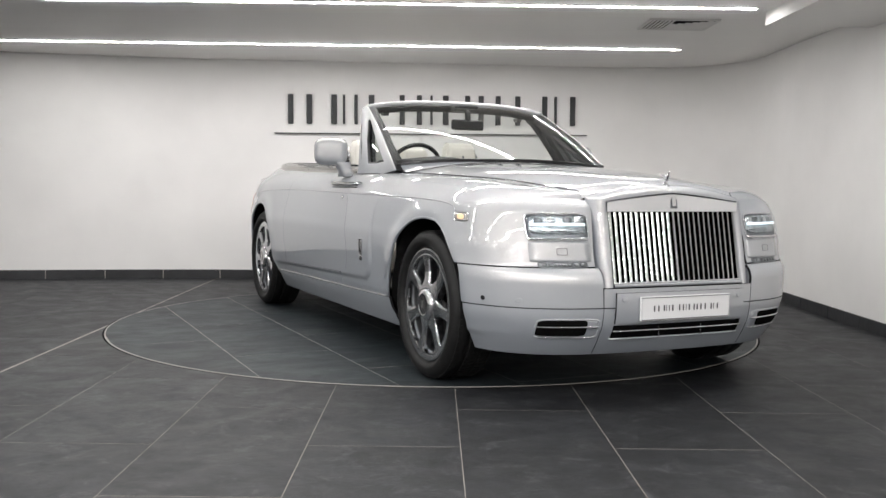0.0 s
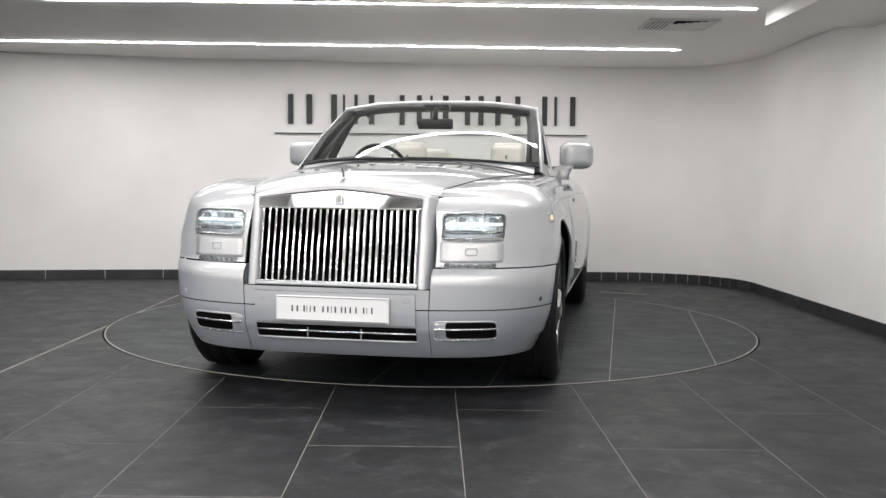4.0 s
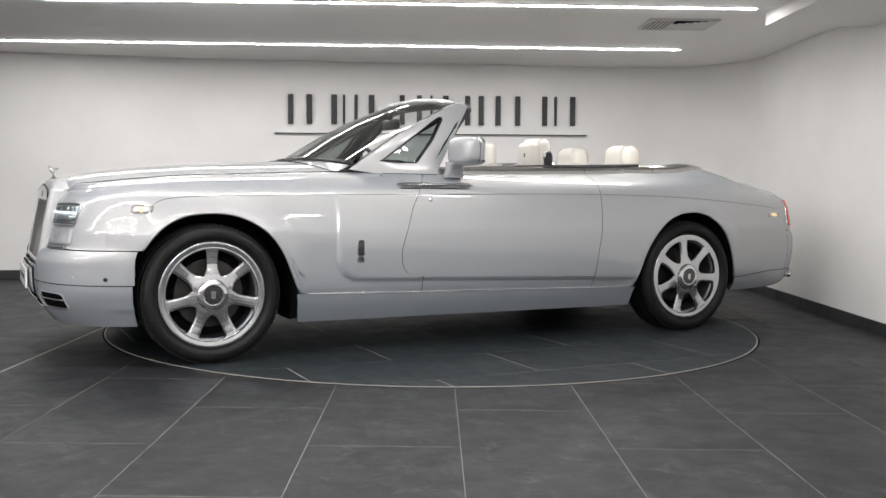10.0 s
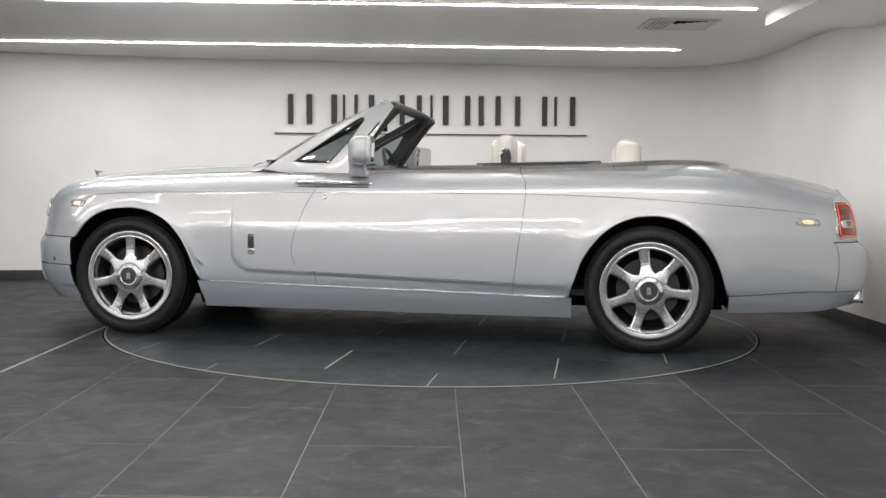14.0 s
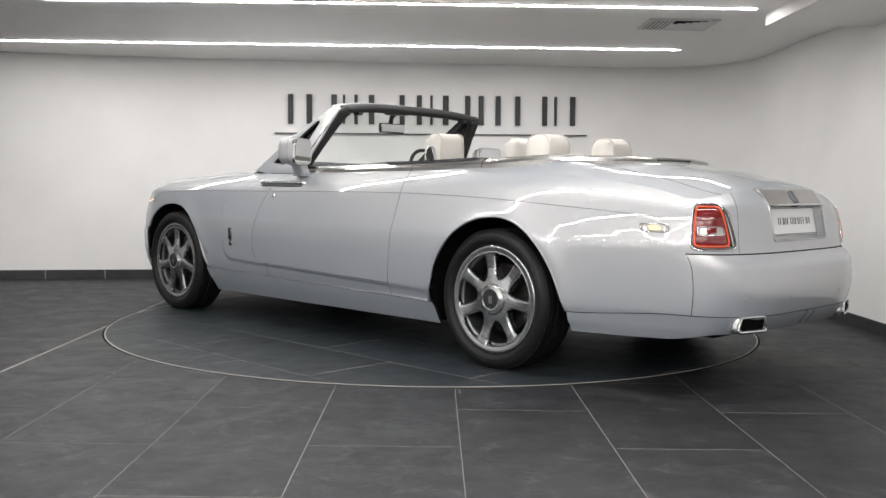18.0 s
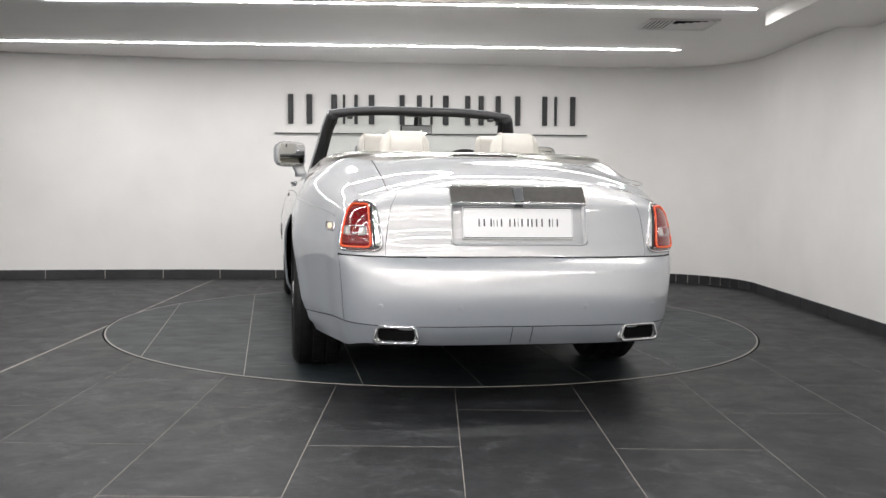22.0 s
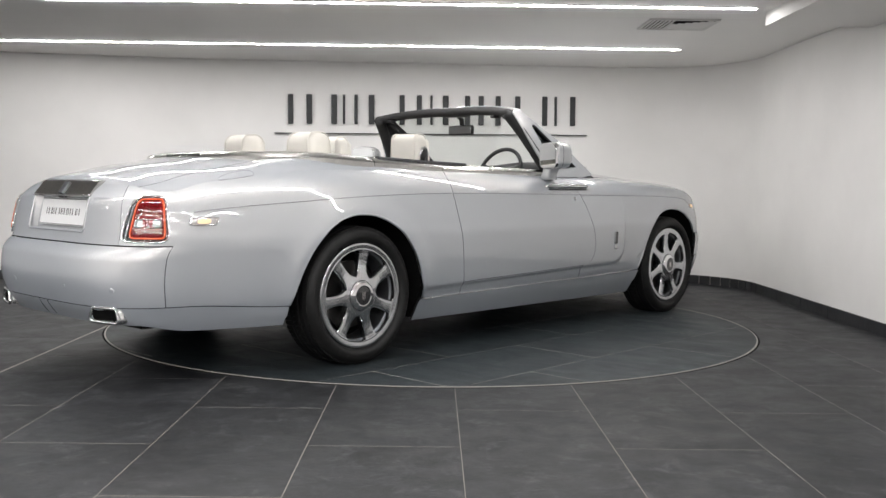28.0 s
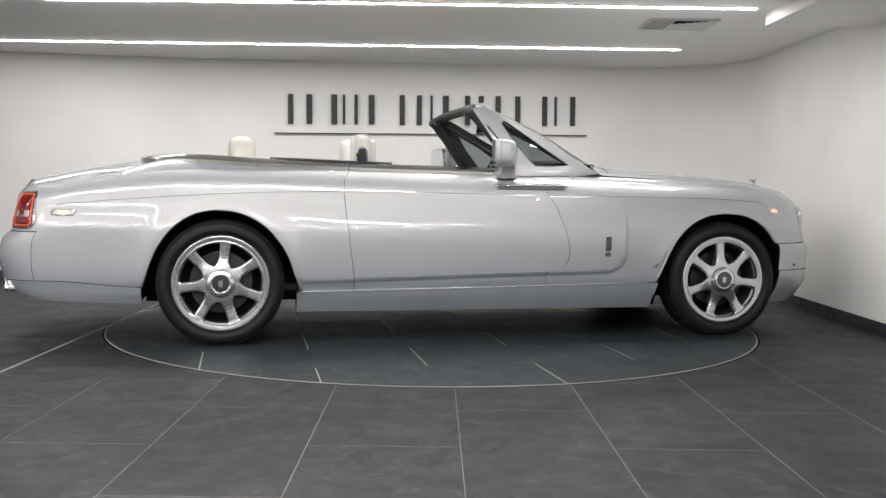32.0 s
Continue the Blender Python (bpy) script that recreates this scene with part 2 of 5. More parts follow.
def curve(table, x):
    """Smooth value through a table of (x, value), by monotone cubic pieces."""
    xs = [p[0] for p in table]
    ys = [p[1] for p in table]
    if xs[0] > xs[-1]:
        xs, ys = xs[::-1], ys[::-1]
    if x <= xs[0]:
        return ys[0]
    if x >= xs[-1]:
        return ys[-1]
    k = 0
    while xs[k + 1] < x:
        k += 1

    def slope(i):
        if i == 0:
            return (ys[1] - ys[0]) / (xs[1] - xs[0])
        if i == len(xs) - 1:
            return (ys[-1] - ys[-2]) / (xs[-1] - xs[-2])
        a = (ys[i] - ys[i - 1]) / (xs[i] - xs[i - 1])
        b = (ys[i + 1] - ys[i]) / (xs[i + 1] - xs[i])
        return 0.0 if a * b <= 0 else 2 * a * b / (a + b)

    h = xs[k + 1] - xs[k]
    t = (x - xs[k]) / h
    m0, m1 = slope(k) * h, slope(k + 1) * h
    return ((2 * t ** 3 - 3 * t * t + 1) * ys[k] + (t ** 3 - 2 * t * t + t) * m0
            + (-2 * t ** 3 + 3 * t * t) * ys[k + 1] + (t ** 3 - t * t) * m1)


def line(table, x):
    return float(np.interp(x, *zip(*sorted(table))))


# ---------------------------------------------------------------- the room
FX0, FX1, FY0, FY1 = -8.5, 3.16, -11.4, 10.33
floor = part("floor", box(FX0 - 0.2, FY0 - 0.2, -0.12, FX1 + 0.3, FY1 + 0.3, -0.0047), GROUT)
tagged(floor, "dark slate tiled showroom floor with pale grout", "floor", kind="structure")

# the inner face of the curved back wall, from the far corner to the straight side wall
NORTH = [(-8.5, 9.2), (-7.0, 9.3), (-5.5, 9.49), (-4.3, 9.70), (-3.3, 9.90), (-2.3, 10.05), (-1.2, 10.12), (0.0, 10.18), (1.2, 10.25), (1.8, 10.29)]
for i in range(1, 13):
    a = math.pi / 2 * i / 12
    NORTH.append((2.05 + 1.07 * math.sin(a), 9.3 + 1.01 * math.cos(a)))
EAST = [(3.12, 9.3), (3.105, 7.0), (3.08, 3.0), (3.05, -4.4), (3.02, -11.4)]


def offset_path(path, d):
    out = []
    for i, p in enumerate(path):
        a, b = path[max(i - 1, 0)], path[min(i + 1, len(path) - 1)]
        t = Vector((b[0] - a[0], b[1] - a[1])).normalized()
        out.append((p[0] - t.y * d, p[1] + t.x * d))
    return out


def wall_from(name, path, z0, z1, thick, material, label):
    """A wall along a path, with its own corners for each of its faces, so that the long faces shade smoothly."""
    outer = offset_path(path, thick)
    n = len(path)
    v, f = [], []
    for side, flip in ((path, False), (outer, True)):
        b = len(v)
        v += [(x, y, z) for z in (z0, z1) for x, y in side]
        for i in range(n - 1):
            q = (b + i, b + n + i, b + n + i + 1, b + i + 1)
            f.append(q[::-1] if flip else q)
    long_faces = len(f)
    for z, up in ((z1, True), (z0, False)):
        b = len(v)
        v += [(x, y, z) for x, y in path] + [(x, y, z) for x, y in outer]
        for i in range(n - 1):
            f.append((b + i, b + n + i, b + n + i + 1, b + i + 1))
    for k in (0, n - 1):
        b = len(v)
        v += [(*path[k], z0), (*outer[k], z0), (*outer[k], z1), (*path[k], z1)]
        f.append((b, b + 1, b + 2, b + 3))
    ob = part(name, (v, f), material)
    ob.data.polygons.foreach_set("use_smooth", [i < long_faces for i in range(len(f))])
    return tagged(ob, label, "wall", kind="structure")


wall_from("wall_north", NORTH, -0.1, CEIL + 0.1, 0.15, WALL, "white painted curved showroom wall with a dark skirting")
wall_from("wall_east", EAST, -0.1, CEIL + 0.1, 0.15, WALL, "white painted straight showroom side wall")
tagged(part("wall_west", box(-8.66, -11.55, -0.1, -8.5, 9.4, CEIL + 0.1), WALL), "white painted showroom side wall", "wall", kind="structure")
tagged(part("wall_south", box(-8.5, -11.56, -0.1, 3.2, -11.4, CEIL + 0.1), WALL), "white painted wall behind the display", "wall", kind="structure")
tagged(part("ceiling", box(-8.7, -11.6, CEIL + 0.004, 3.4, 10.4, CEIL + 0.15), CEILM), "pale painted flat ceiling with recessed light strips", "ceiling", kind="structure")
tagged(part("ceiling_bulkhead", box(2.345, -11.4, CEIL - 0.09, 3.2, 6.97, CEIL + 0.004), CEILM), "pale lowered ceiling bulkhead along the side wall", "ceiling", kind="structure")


def light_strip(x0, x1, y):
    ob = part("light_strip", box(x0 - 0.006, y - 0.026, CEIL - 0.002, x1 + 0.006, y + 0.026, CEIL + 0.02), VENTM)
    v = [(x0, y - 0.02, CEIL - 0.0045), (x1, y - 0.02, CEIL - 0.0045), (x1, y + 0.02, CEIL - 0.0045), (x0, y + 0.02, CEIL - 0.0045)]
    part("diffuser", (v, [(3, 2, 1, 0)]), LED, ob)
    tagged(ob, "long recessed white linear ceiling light, lit", "ceiling light", "ceiling light strips")
    return ob


STRIPS = [(-4.15, 2.21, 8.86), (-3.3, 2.22, 6.80), (-7.0, 2.22, 4.74)] + [(-7.9, 2.22, 2.68 - 1.03 * i) for i in range(10)]
for a, b, y in STRIPS:
    light_strip(a, b, y)


# ---------------------------------------------------------------- fittings of the room
def along(path):
    d = [0.0]
    for a, b in zip(path, path[1:]):
        d.append(d[-1] + math.dist(a, b))
    return d


def at_length(path, dist, s):
    s = min(max(s, 0), dist[-1])
    return float(np.interp(s, dist, [p[0] for p in path])), float(np.interp(s, dist, [p[1] for p in path]))


def skirting():
    base = tagged(new("baseboard"), "dark slate tile skirting with pale joints", "baseboard", kind="structure")
    path = NORTH[:-1] + EAST
    dist = along(path)
    back = offset_path(path, -0.005)
    v, f = [], []
    for x, y in back:
        v += [(x, y, -0.006), (x, y, 0.083)]
    f = [(2 * i, 2 * i + 2, 2 * i + 3, 2 * i + 1) for i in range(len(back) - 1)]
    part("joint_backing", (v, f), JOINT, base)
    s = 0.59
    while s < dist[-1] - 0.1:
        x, y = at_length(path, dist, s)
        step = 0.127 if x > 1.95 and y > 9.3 else 0.575
        if 1.3 < x < 1.9 and y > 9.3:
            step = 1.955 - x
        step = min(step, dist[-1] - s)
        n = 1 if step < 0.3 else 3
        inner = [at_length(path, dist, s + 0.0035 + (step - 0.007) * i / n) for i in range(n + 1)]
        a = offset_path(inner, -0.002)
        b = offset_path(inner, -0.008)
        vv = [(*p, -0.006) for p in a] + [(*p, 0.088) for p in a] + [(*p, -0.006) for p in b] + [(*p, 0.086) for p in b]
        m = n + 1
        ff = []
        for i in range(n):
            ff += [(2 * m + i, 2 * m + i + 1, 3 * m + i + 1, 3 * m + i), (3 * m + i, 3 * m + i + 1, m + i + 1, m + i)]
        ff += [(0, 2 * m, 3 * m, m), (n, m + n, 3 * m + n, 2 * m + n)]
        part("skirting_tile", (vv, ff), SKIRT, base)
        s += step


skirting()

# wall sign: dark plain bars in place of its two words, over a thin rule
STROKES = [(516, 525), (548, 558), (591, 601), (611, 615), (631, 637), (656, 666), (710, 719), (740, 749), (764, 768), (786, 796),
           (825, 834), (849, 858), (879, 888), (914, 923), (962, 971), (984, 988), (1012, 1021)]


def wall_sign():
    sign = tagged(new("wall_sign"), "dark metal raised wall sign of plain bars above a thin rule", "sign")
    sign.matrix_world = pose(0, 10.162, 1.62, 0, -0.45, 3.2)
    for a, b in STROKES:
        x0, x1 = (a - 773) * 0.00594, (b - 773) * 0.00594
        part("plain_bar", box(x0, -0.012, 0.0, x1, 0.012, 0.305, 0.003, 1), SIGNM, sign)
    part("rule", box(-1.665, -0.008, -0.103, 1.60, 0.012, -0.092), SIGNM, sign)


wall_sign()


def ceiling_vent():
    vent = tagged(new("ceiling_vent"), "square white metal ceiling air vent with dark slots", "vent")
    vent.matrix_world = pose(1.85, 7.50, CEIL, 0, 0, 0)
    w, d = 0.265, 0.235
    # black sheet paints the shade between the blades
    part("backing", box(-w + 0.02, -d + 0.02, -0.001, w - 0.02, d - 0.02, 0.002), VOID_SHADE, vent)
    for x0, y0, x1, y1 in ((-w, -d, w, -d + 0.025), (-w, d - 0.025, w, d), (-w, -d + 0.025, -w + 0.025, d - 0.025), (w - 0.025, -d + 0.025, w, d - 0.025)):
        part("frame", box(x0, y0, -0.008, x1, y1, 0.003), VENTM, vent)
    # the blades stand open at one end and lie closed over the rest
    for i in range(6):
        part("slat", moved(box(-0.006, -d + 0.026, -0.001, 0.006, d - 0.026, 0.001), pose(-w + 0.045 + i * 0.030, 0, -0.005, 0, 20 + 3 * i, 0)), VENTM, vent)
    for i in range(6):
        part("slat", moved(box(-0.0245, -d + 0.026 + 0.028 * (6 - i), -0.001, 0.0245, d - 0.026, 0.001), pose(-w + 0.228 + i * 0.050, 0, -0.005, 0, 4, 0)), VENTM, vent)


ceiling_vent()


# ---------------------------------------------------------------- floor tiles
TW, TL, TX, TY = 0.5918, 1.2323, 0.1119, 4.2769


def circle_clip(poly, r, steps=96):
    """Keeps what lies inside a circle about the origin."""
    for k in range(steps):
        a = 2 * math.pi * (k + 0.5) / steps
        nx, ny = math.cos(a), math.sin(a)
        out = []
        for i, p in enumerate(poly):
            q = poly[(i + 1) % len(poly)]
            dp, dq = p[0] * nx + p[1] * ny - r, q[0] * nx + q[1] * ny - r
            if dp <= 0:
                out.append(p)
            if dp * dq < 0:
                t = dp / (dp - dq)
                out.append((p[0] + (q[0] - p[0]) * t, p[1] + (q[1] - p[1]) * t))
        poly = out
        if len(poly) < 3:
            return []
    return poly


def tile_rects(gap):
    """Tiles in columns that run away from the camera, each second column moved by half a tile."""
    for k in range(-16, 7):
        for j in range(-13, 8):
            x0 = TX + k * TW
            y0 = TY + (j + (0.5 if k % 2 else 0.0)) * TL
            yield k, x0 + gap * 0.6, y0 + gap, x0 + TW - gap * 0.6, y0 + TL - gap


def chamfered(poly, z0, z1, c=0.0008):
    """A slab with a small chamfer round its top."""
    n = len(poly)
    cx, cy = sum(p[0] for p in poly) / n, sum(p[1] for p in poly) / n
    size = max(math.dist(p, (cx, cy)) for p in poly)
    k = 1 - c / size * 1.6
    top = [(cx + (x - cx) * k, cy + (y - cy) * k) for x, y in poly]
    v = [(x, y, z0) for x, y in poly] + [(x, y, z1 - c) for x, y in poly] + [(x, y, z1) for x, y in top]
    f = [(i, (i + 1) % n, n + (i + 1) % n, n + i) for i in range(n)]
    f += [(n + i, n + (i + 1) % n, 2 * n + (i + 1) % n, 2 * n + i) for i in range(n)]
    f.append(list(range(2 * n, 3 * n)))
    return v, f


def floor_tiles():
    for k, x0, y0, x1, y1 in tile_rects(0.0018):
        x0, x1, y0, y1 = max(x0, FX0), min(x1, FX1), max(y0, FY0), min(y1, FY1)
        if k == -4:
            x0 += 0.004
        if k == -5:
            x1 -= 0.004
        if x1 - x0 < 0.03 or y1 - y0 < 0.03:
            continue
        far = max(math.dist(AXIS, c) for c in ((x0, y0), (x0, y1), (x1, y0), (x1, y1)))
        if far < DISC_R - 0.02:
            continue
        part("floor_tile", chamfered([(x0, y0), (x1, y0), (x1, y1), (x0, y1)], -0.012, -0.004), SLATE, floor)
    x = TX - 4 * TW
    part("pale_filler", moved(box(-0.23, -0.012, -0.012, 0.23, 0.012, -0.0030), pose(1.80, 9.10, 0, 0, 0, -26)), JOINT, floor)
    part("wide_joint", box(x - 0.0055, FY0, -0.012, x + 0.0055, 9.85, -0.0040), JOINT, floor)


def turntable():
    disc = tagged(new("turntable"), "round slate-tiled floor turntable with a thin steel rim, turning", "turntable")
    disc.matrix_world = pose(*AXIS, 0)
    ring = [(math.cos(2 * math.pi * i / 128), math.sin(2 * math.pi * i / 128)) for i in range(128)]
    part("disc_base", prism([(x * (DISC_R - 0.004), y * (DISC_R - 0.004)) for x, y in ring], -0.03, -0.0008), JOINT, disc)
    v, f = [], []
    for x, y in ring:
        v += [(x * (DISC_R - 0.0065), y * (DISC_R - 0.0065), 0.0), (x * DISC_R, y * DISC_R, 0.0), (x * DISC_R, y * DISC_R, -0.012)]
    for i in range(128):
        j = (i + 1) % 128
        f += [(3 * i, 3 * i + 1, 3 * j + 1, 3 * j), (3 * i + 1, 3 * i + 2, 3 * j + 2, 3 * j + 1)]
    part("steel_rim", (v, f), STEEL_EDGE, disc)
    # flat black ring paints the shade of the gap round the disc
    v = []
    for x, y in ring:
        v += [(x * (DISC_R - 0.001), y * (DISC_R - 0.001), -0.0035), (x * (DISC_R + 0.012), y * (DISC_R + 0.012), -0.0035)]
    gap = part("turntable_gap_shade", (v, [(2 * i, 2 * i + 1, 2 * ((i + 1) % 128) + 1, 2 * ((i + 1) % 128)) for i in range(128)]), VOID_SHADE, floor)
    gap.location = (*AXIS, 0)
    # tiles lie true with the floor when the heading is square to the room; local x is the car's heading
    for k, x0, y0, x1, y1 in tile_rects(0.0030):
        poly = [(x - AXIS[0], y - AXIS[1]) for x, y in ((x0, y0), (x1, y0), (x1, y1), (x0, y1))]
        poly = [(-y, x) for x, y in poly]
        poly = circle_clip(poly, DISC_R - 0.010)
        if len(poly) > 2:
            part("disc_tile", chamfered(poly, -0.004, 0.0), SLATE_DISC, disc)
    return disc


disc = turntable()


# ---------------------------------------------------------------- the car: body surface
# Car space: x forward from the middle of the wheelbase, y to the car's left, z up from the disc.
car = tagged(new("convertible_car"), "pearl silver open-top luxury convertible car with cream leather seats", "car")
car.matrix_world = pose(*AXIS, 0)
OX, OY = 0.1746, 0.0788
WB = 1.66
XCF, XCR = 1.80, -2.55
TAPER = 0.18
REAR_L = 0.42

FRONT_X = [(0.19, 2.42), (0.23, 2.455), (0.30, 2.50), (0.36, 2.53), (0.45, 2.542), (0.56, 2.542), (0.60, 2.528), (0.625, 2.500), (0.645, 2.485), (0.75, 2.460), (0.88, 2.425), (0.95, 2.402), (1.0, 2.385)]
REAR_X = [(0.25, -2.90), (0.30, -2.96), (0.40, -3.025), (0.52, -3.05), (0.62, -3.035), (0.665, -3.00), (0.69, -2.965), (0.80, -2.945), (0.92, -2.922), (1.0, -2.90), (1.1, -2.86)]
HALF_W = [(1.80, 0.965), (1.3, 0.982), (0.6, 0.988), (-0.4, 0.990), (-1.2, 0.988), (-1.7, 0.980), (-1.95, 0.962), (-2.15, 0.928), (-2.35, 0.882), (-2.55, 0.832)]
SIDE_IN = [(0.18, -0.12), (0.22, -0.096), (0.325, -0.046), (0.345, -0.041), (0.375, -0.030), (0.40, -0.023), (0.46, -0.0145), (0.53, -0.0085), (0.60, -0.004), (0.66, -0.001), (0.71, 0.0), (0.78, -0.010), (0.85, -0.024), (0.90, -0.036), (0.94, -0.047), (1.0, -0.070), (1.06, -0.096), (1.2, -0.16)]
TOP_EDGE = [(2.6, 0.940), (2.4, 0.947), (2.2, 0.964), (2.0, 0.982), (1.8, 0.996), (1.45, 1.013), (0.8, 1.037), (0.2, 1.05), (-0.4, 1.062), (-0.9, 1.072), (-1.4, 1.08), (-1.9, 1.072), (-2.2, 1.045), (-2.5, 1.0), (-2.65, 0.968), (-2.74, 0.952), (-2.80, 0.950), (-2.87, 0.962), (-2.93, 0.980), (-2.97, 0.985)]
CENTRE_TOP = [(2.55, 0.955), (2.45, 0.972), (2.36, 1.010), (2.25, 1.040), (2.12, 1.060), (1.83, 1.091), (1.6, 1.110), (1.31, 1.126), (1.0, 1.140), (0.7, 1.15), (-1.6, 1.15), (-2.2, 1.142), (-2.36, 1.118), (-2.55, 1.088), (-2.7, 1.055), (-2.78, 1.036), (-2.87, 1.004), (-2.96, 0.972)]
BONNET_Y = [(2.6, 0.43), (2.45, 0.435), (2.2, 0.485), (1.8, 0.565), (1.2, 0.66), (0.75, 0.742), (0.6, 0.775)]


def edge_in(s):
    return 0.036 + 0.021 * ease((s - 0.78) / 0.45)


def edge_h(s):
    return 0.075 + 0.030 * ease((s - 0.78) / 0.35)




def exps(s):
    return 3.15 if s < 1.5 else 4.0


def end_x(s, z):
    return curve(FRONT_X, z) if s < 1.5 else curve(REAR_X, z)


def ease(t):
    t = min(max(t, 0.0), 1.0)
    return t * t * (3 - 2 * t)


def flare(x, z):
    """The rounded swelling round the wheel openings."""
    return sum(0.012 * math.exp(-((math.hypot(x - wx, (z - 0.38) * 0.95) - 0.455) / 0.065) ** 2) for wx in (WB, -WB))


def ledge_z(x):
    """The crease along the bottom of the doors."""
    return 0.408 + 0.0284 * x


def sill_z(x):
    return 0.3473 + 0.018 * x


def ledge_in(x, z):
    """Distance inside the raised panel of the flank, which has a round front corner."""
    dx, dz, r = 0.955 - x, z - ledge_z(x), 0.13
    if dx < r and dz < r:
        return r - math.hypot(r - dx, r - dz)
    return min(dx, dz)


def plan(s, z, inset):
    """The outline at height z: s 0 front middle, 1 to 2 the side, 3 rear middle."""
    if 1.0 <= s <= 2.0:
        x = XCF + (XCR - XCF) * (s - 1)
        y = curve(HALF_W, x) + curve(SIDE_IN, z) - inset
        if z > 0.3:
            y += flare(x, z)
        if -1.8 < x < 1.0:
            y += 0.013 * ease(ledge_in(x, z) / 0.020) * ease((0.98 - z) / 0.42) * ease((x + 1.75) / 0.7)
        return x, y
    n = exps(s)
    if s < 1.0:
        a, xc, ph = curve(HALF_W, XCF), XCF, s * math.pi / 2
    else:
        a, xc, ph = curve(HALF_W, XCR), XCR, (3 - s) * math.pi / 2
    a += curve(SIDE_IN, z) - inset
    lx = end_x(s, z) - xc
    lx -= math.copysign(inset, lx)
    x = xc + lx * max(math.cos(ph), 0) ** (2 / n)
    if s > 1.5:
        a += TAPER * (x - xc)
    y = a * max(math.sin(ph), 0) ** (2 / n)
    if s < 1.0 and z > 0.3:
        y += math.sin(ph) ** 3 * flare(x, z)
    return x, y


def x_of(s):
    if 1 <= s <= 2:
        return XCF + (XCR - XCF) * (s - 1)
    if s < 1:
        return XCF + 0.68 * math.cos(s * math.pi / 2) ** (2 / 3.15)
    return XCR - REAR_L * max(math.cos((3 - s) * math.pi / 2), 0) ** 0.5


def s_of_x(x):
    if x > XCF:
        return math.acos(min((x - XCF) / 0.68, 1) ** 1.575) / (math.pi / 2)
    if x < XCR:
        return 3 - math.acos(min((XCR - x) / REAR_L, 1) ** 2.0) / (math.pi / 2)
    return 1 + (XCF - x) / (XCF - XCR)


def s_of_y(y, rear=False):
    n, a = (4.0, 0.74) if rear else (3.15, 0.95)
    s = math.asin(min(abs(y) / a, 1) ** (n / 2)) / (math.pi / 2)
    return 3 - s if rear else s


def top_z(s):
    return curve(TOP_EDGE, x_of(s))


def skin(s, z, depth=0.0):
    """A point of the body's side skin."""
    h = top_z(s) - z
    inset = depth
    if h < edge_h(s):
        inset += edge_in(s) * (1 - max(h, 0) / edge_h(s)) ** 2.2
    x, y = plan(s, z, inset)
    return x, y, z


EDGE = [skin(3.0 * i / 400, top_z(3.0 * i / 400)) for i in range(401)]
EDGE_XS = [p[0] for p in EDGE][::-1]
EDGE_YS = [p[1] for p in EDGE][::-1]
EDGE_ZS = [p[2] for p in EDGE][::-1]


def edge_y(x):
    return float(np.interp(x, EDGE_XS, EDGE_YS))


def edge_z(x):
    return float(np.interp(x, EDGE_XS, EDGE_ZS))


REAR_EDGE = sorted((p[1], p[0]) for p in EDGE[270:])


def tail_x(y):
    return float(np.interp(abs(y), [p[0] for p in REAR_EDGE], [p[1] for p in REAR_EDGE]))


def roof(x, y):
    """Height of the upper skin: wings, bonnet and boot."""
    ay = abs(y)
    edge, base = edge_y(x), edge_z(x)
    d = max(edge - ay, 0.0)
    full_h = 0.036 + 0.009 * ease((0.9 - x) / 0.4)
    crown = base + full_h * (1 - (1 - min(d / 0.16, 1)) ** 2)
    if x > 0.5:
        yb = curve(BONNET_Y, x)
        c = curve(CENTRE_TOP, x)
        if ay < yb:
            ref = base + full_h * (1 - (1 - min(max(edge - yb, 0) / 0.16, 1)) ** 2) + 0.003
            return c - (c - ref) * (ay / yb) ** 2.6
        return crown
    if x < -0.9:
        c = curve(CENTRE_TOP, x)
        k = min(d / max(edge - 0.05, 0.1), 1)
        rise = max(c - base, 0.0) * (1 - (1 - k) ** 2.4)
        full = 0.068 * (1 - (1 - min(d / 0.13, 1)) ** 2) * ease((x + 2.55) / 0.6)
        rear = base + (rise ** 4 + full ** 4) ** 0.25 if c > base else base + (c - base) * (1 - (1 - k) ** 2.4)
        w = ease((-0.9 - x) / 0.5)
        return crown * (1 - w) + rear * w
    return crown


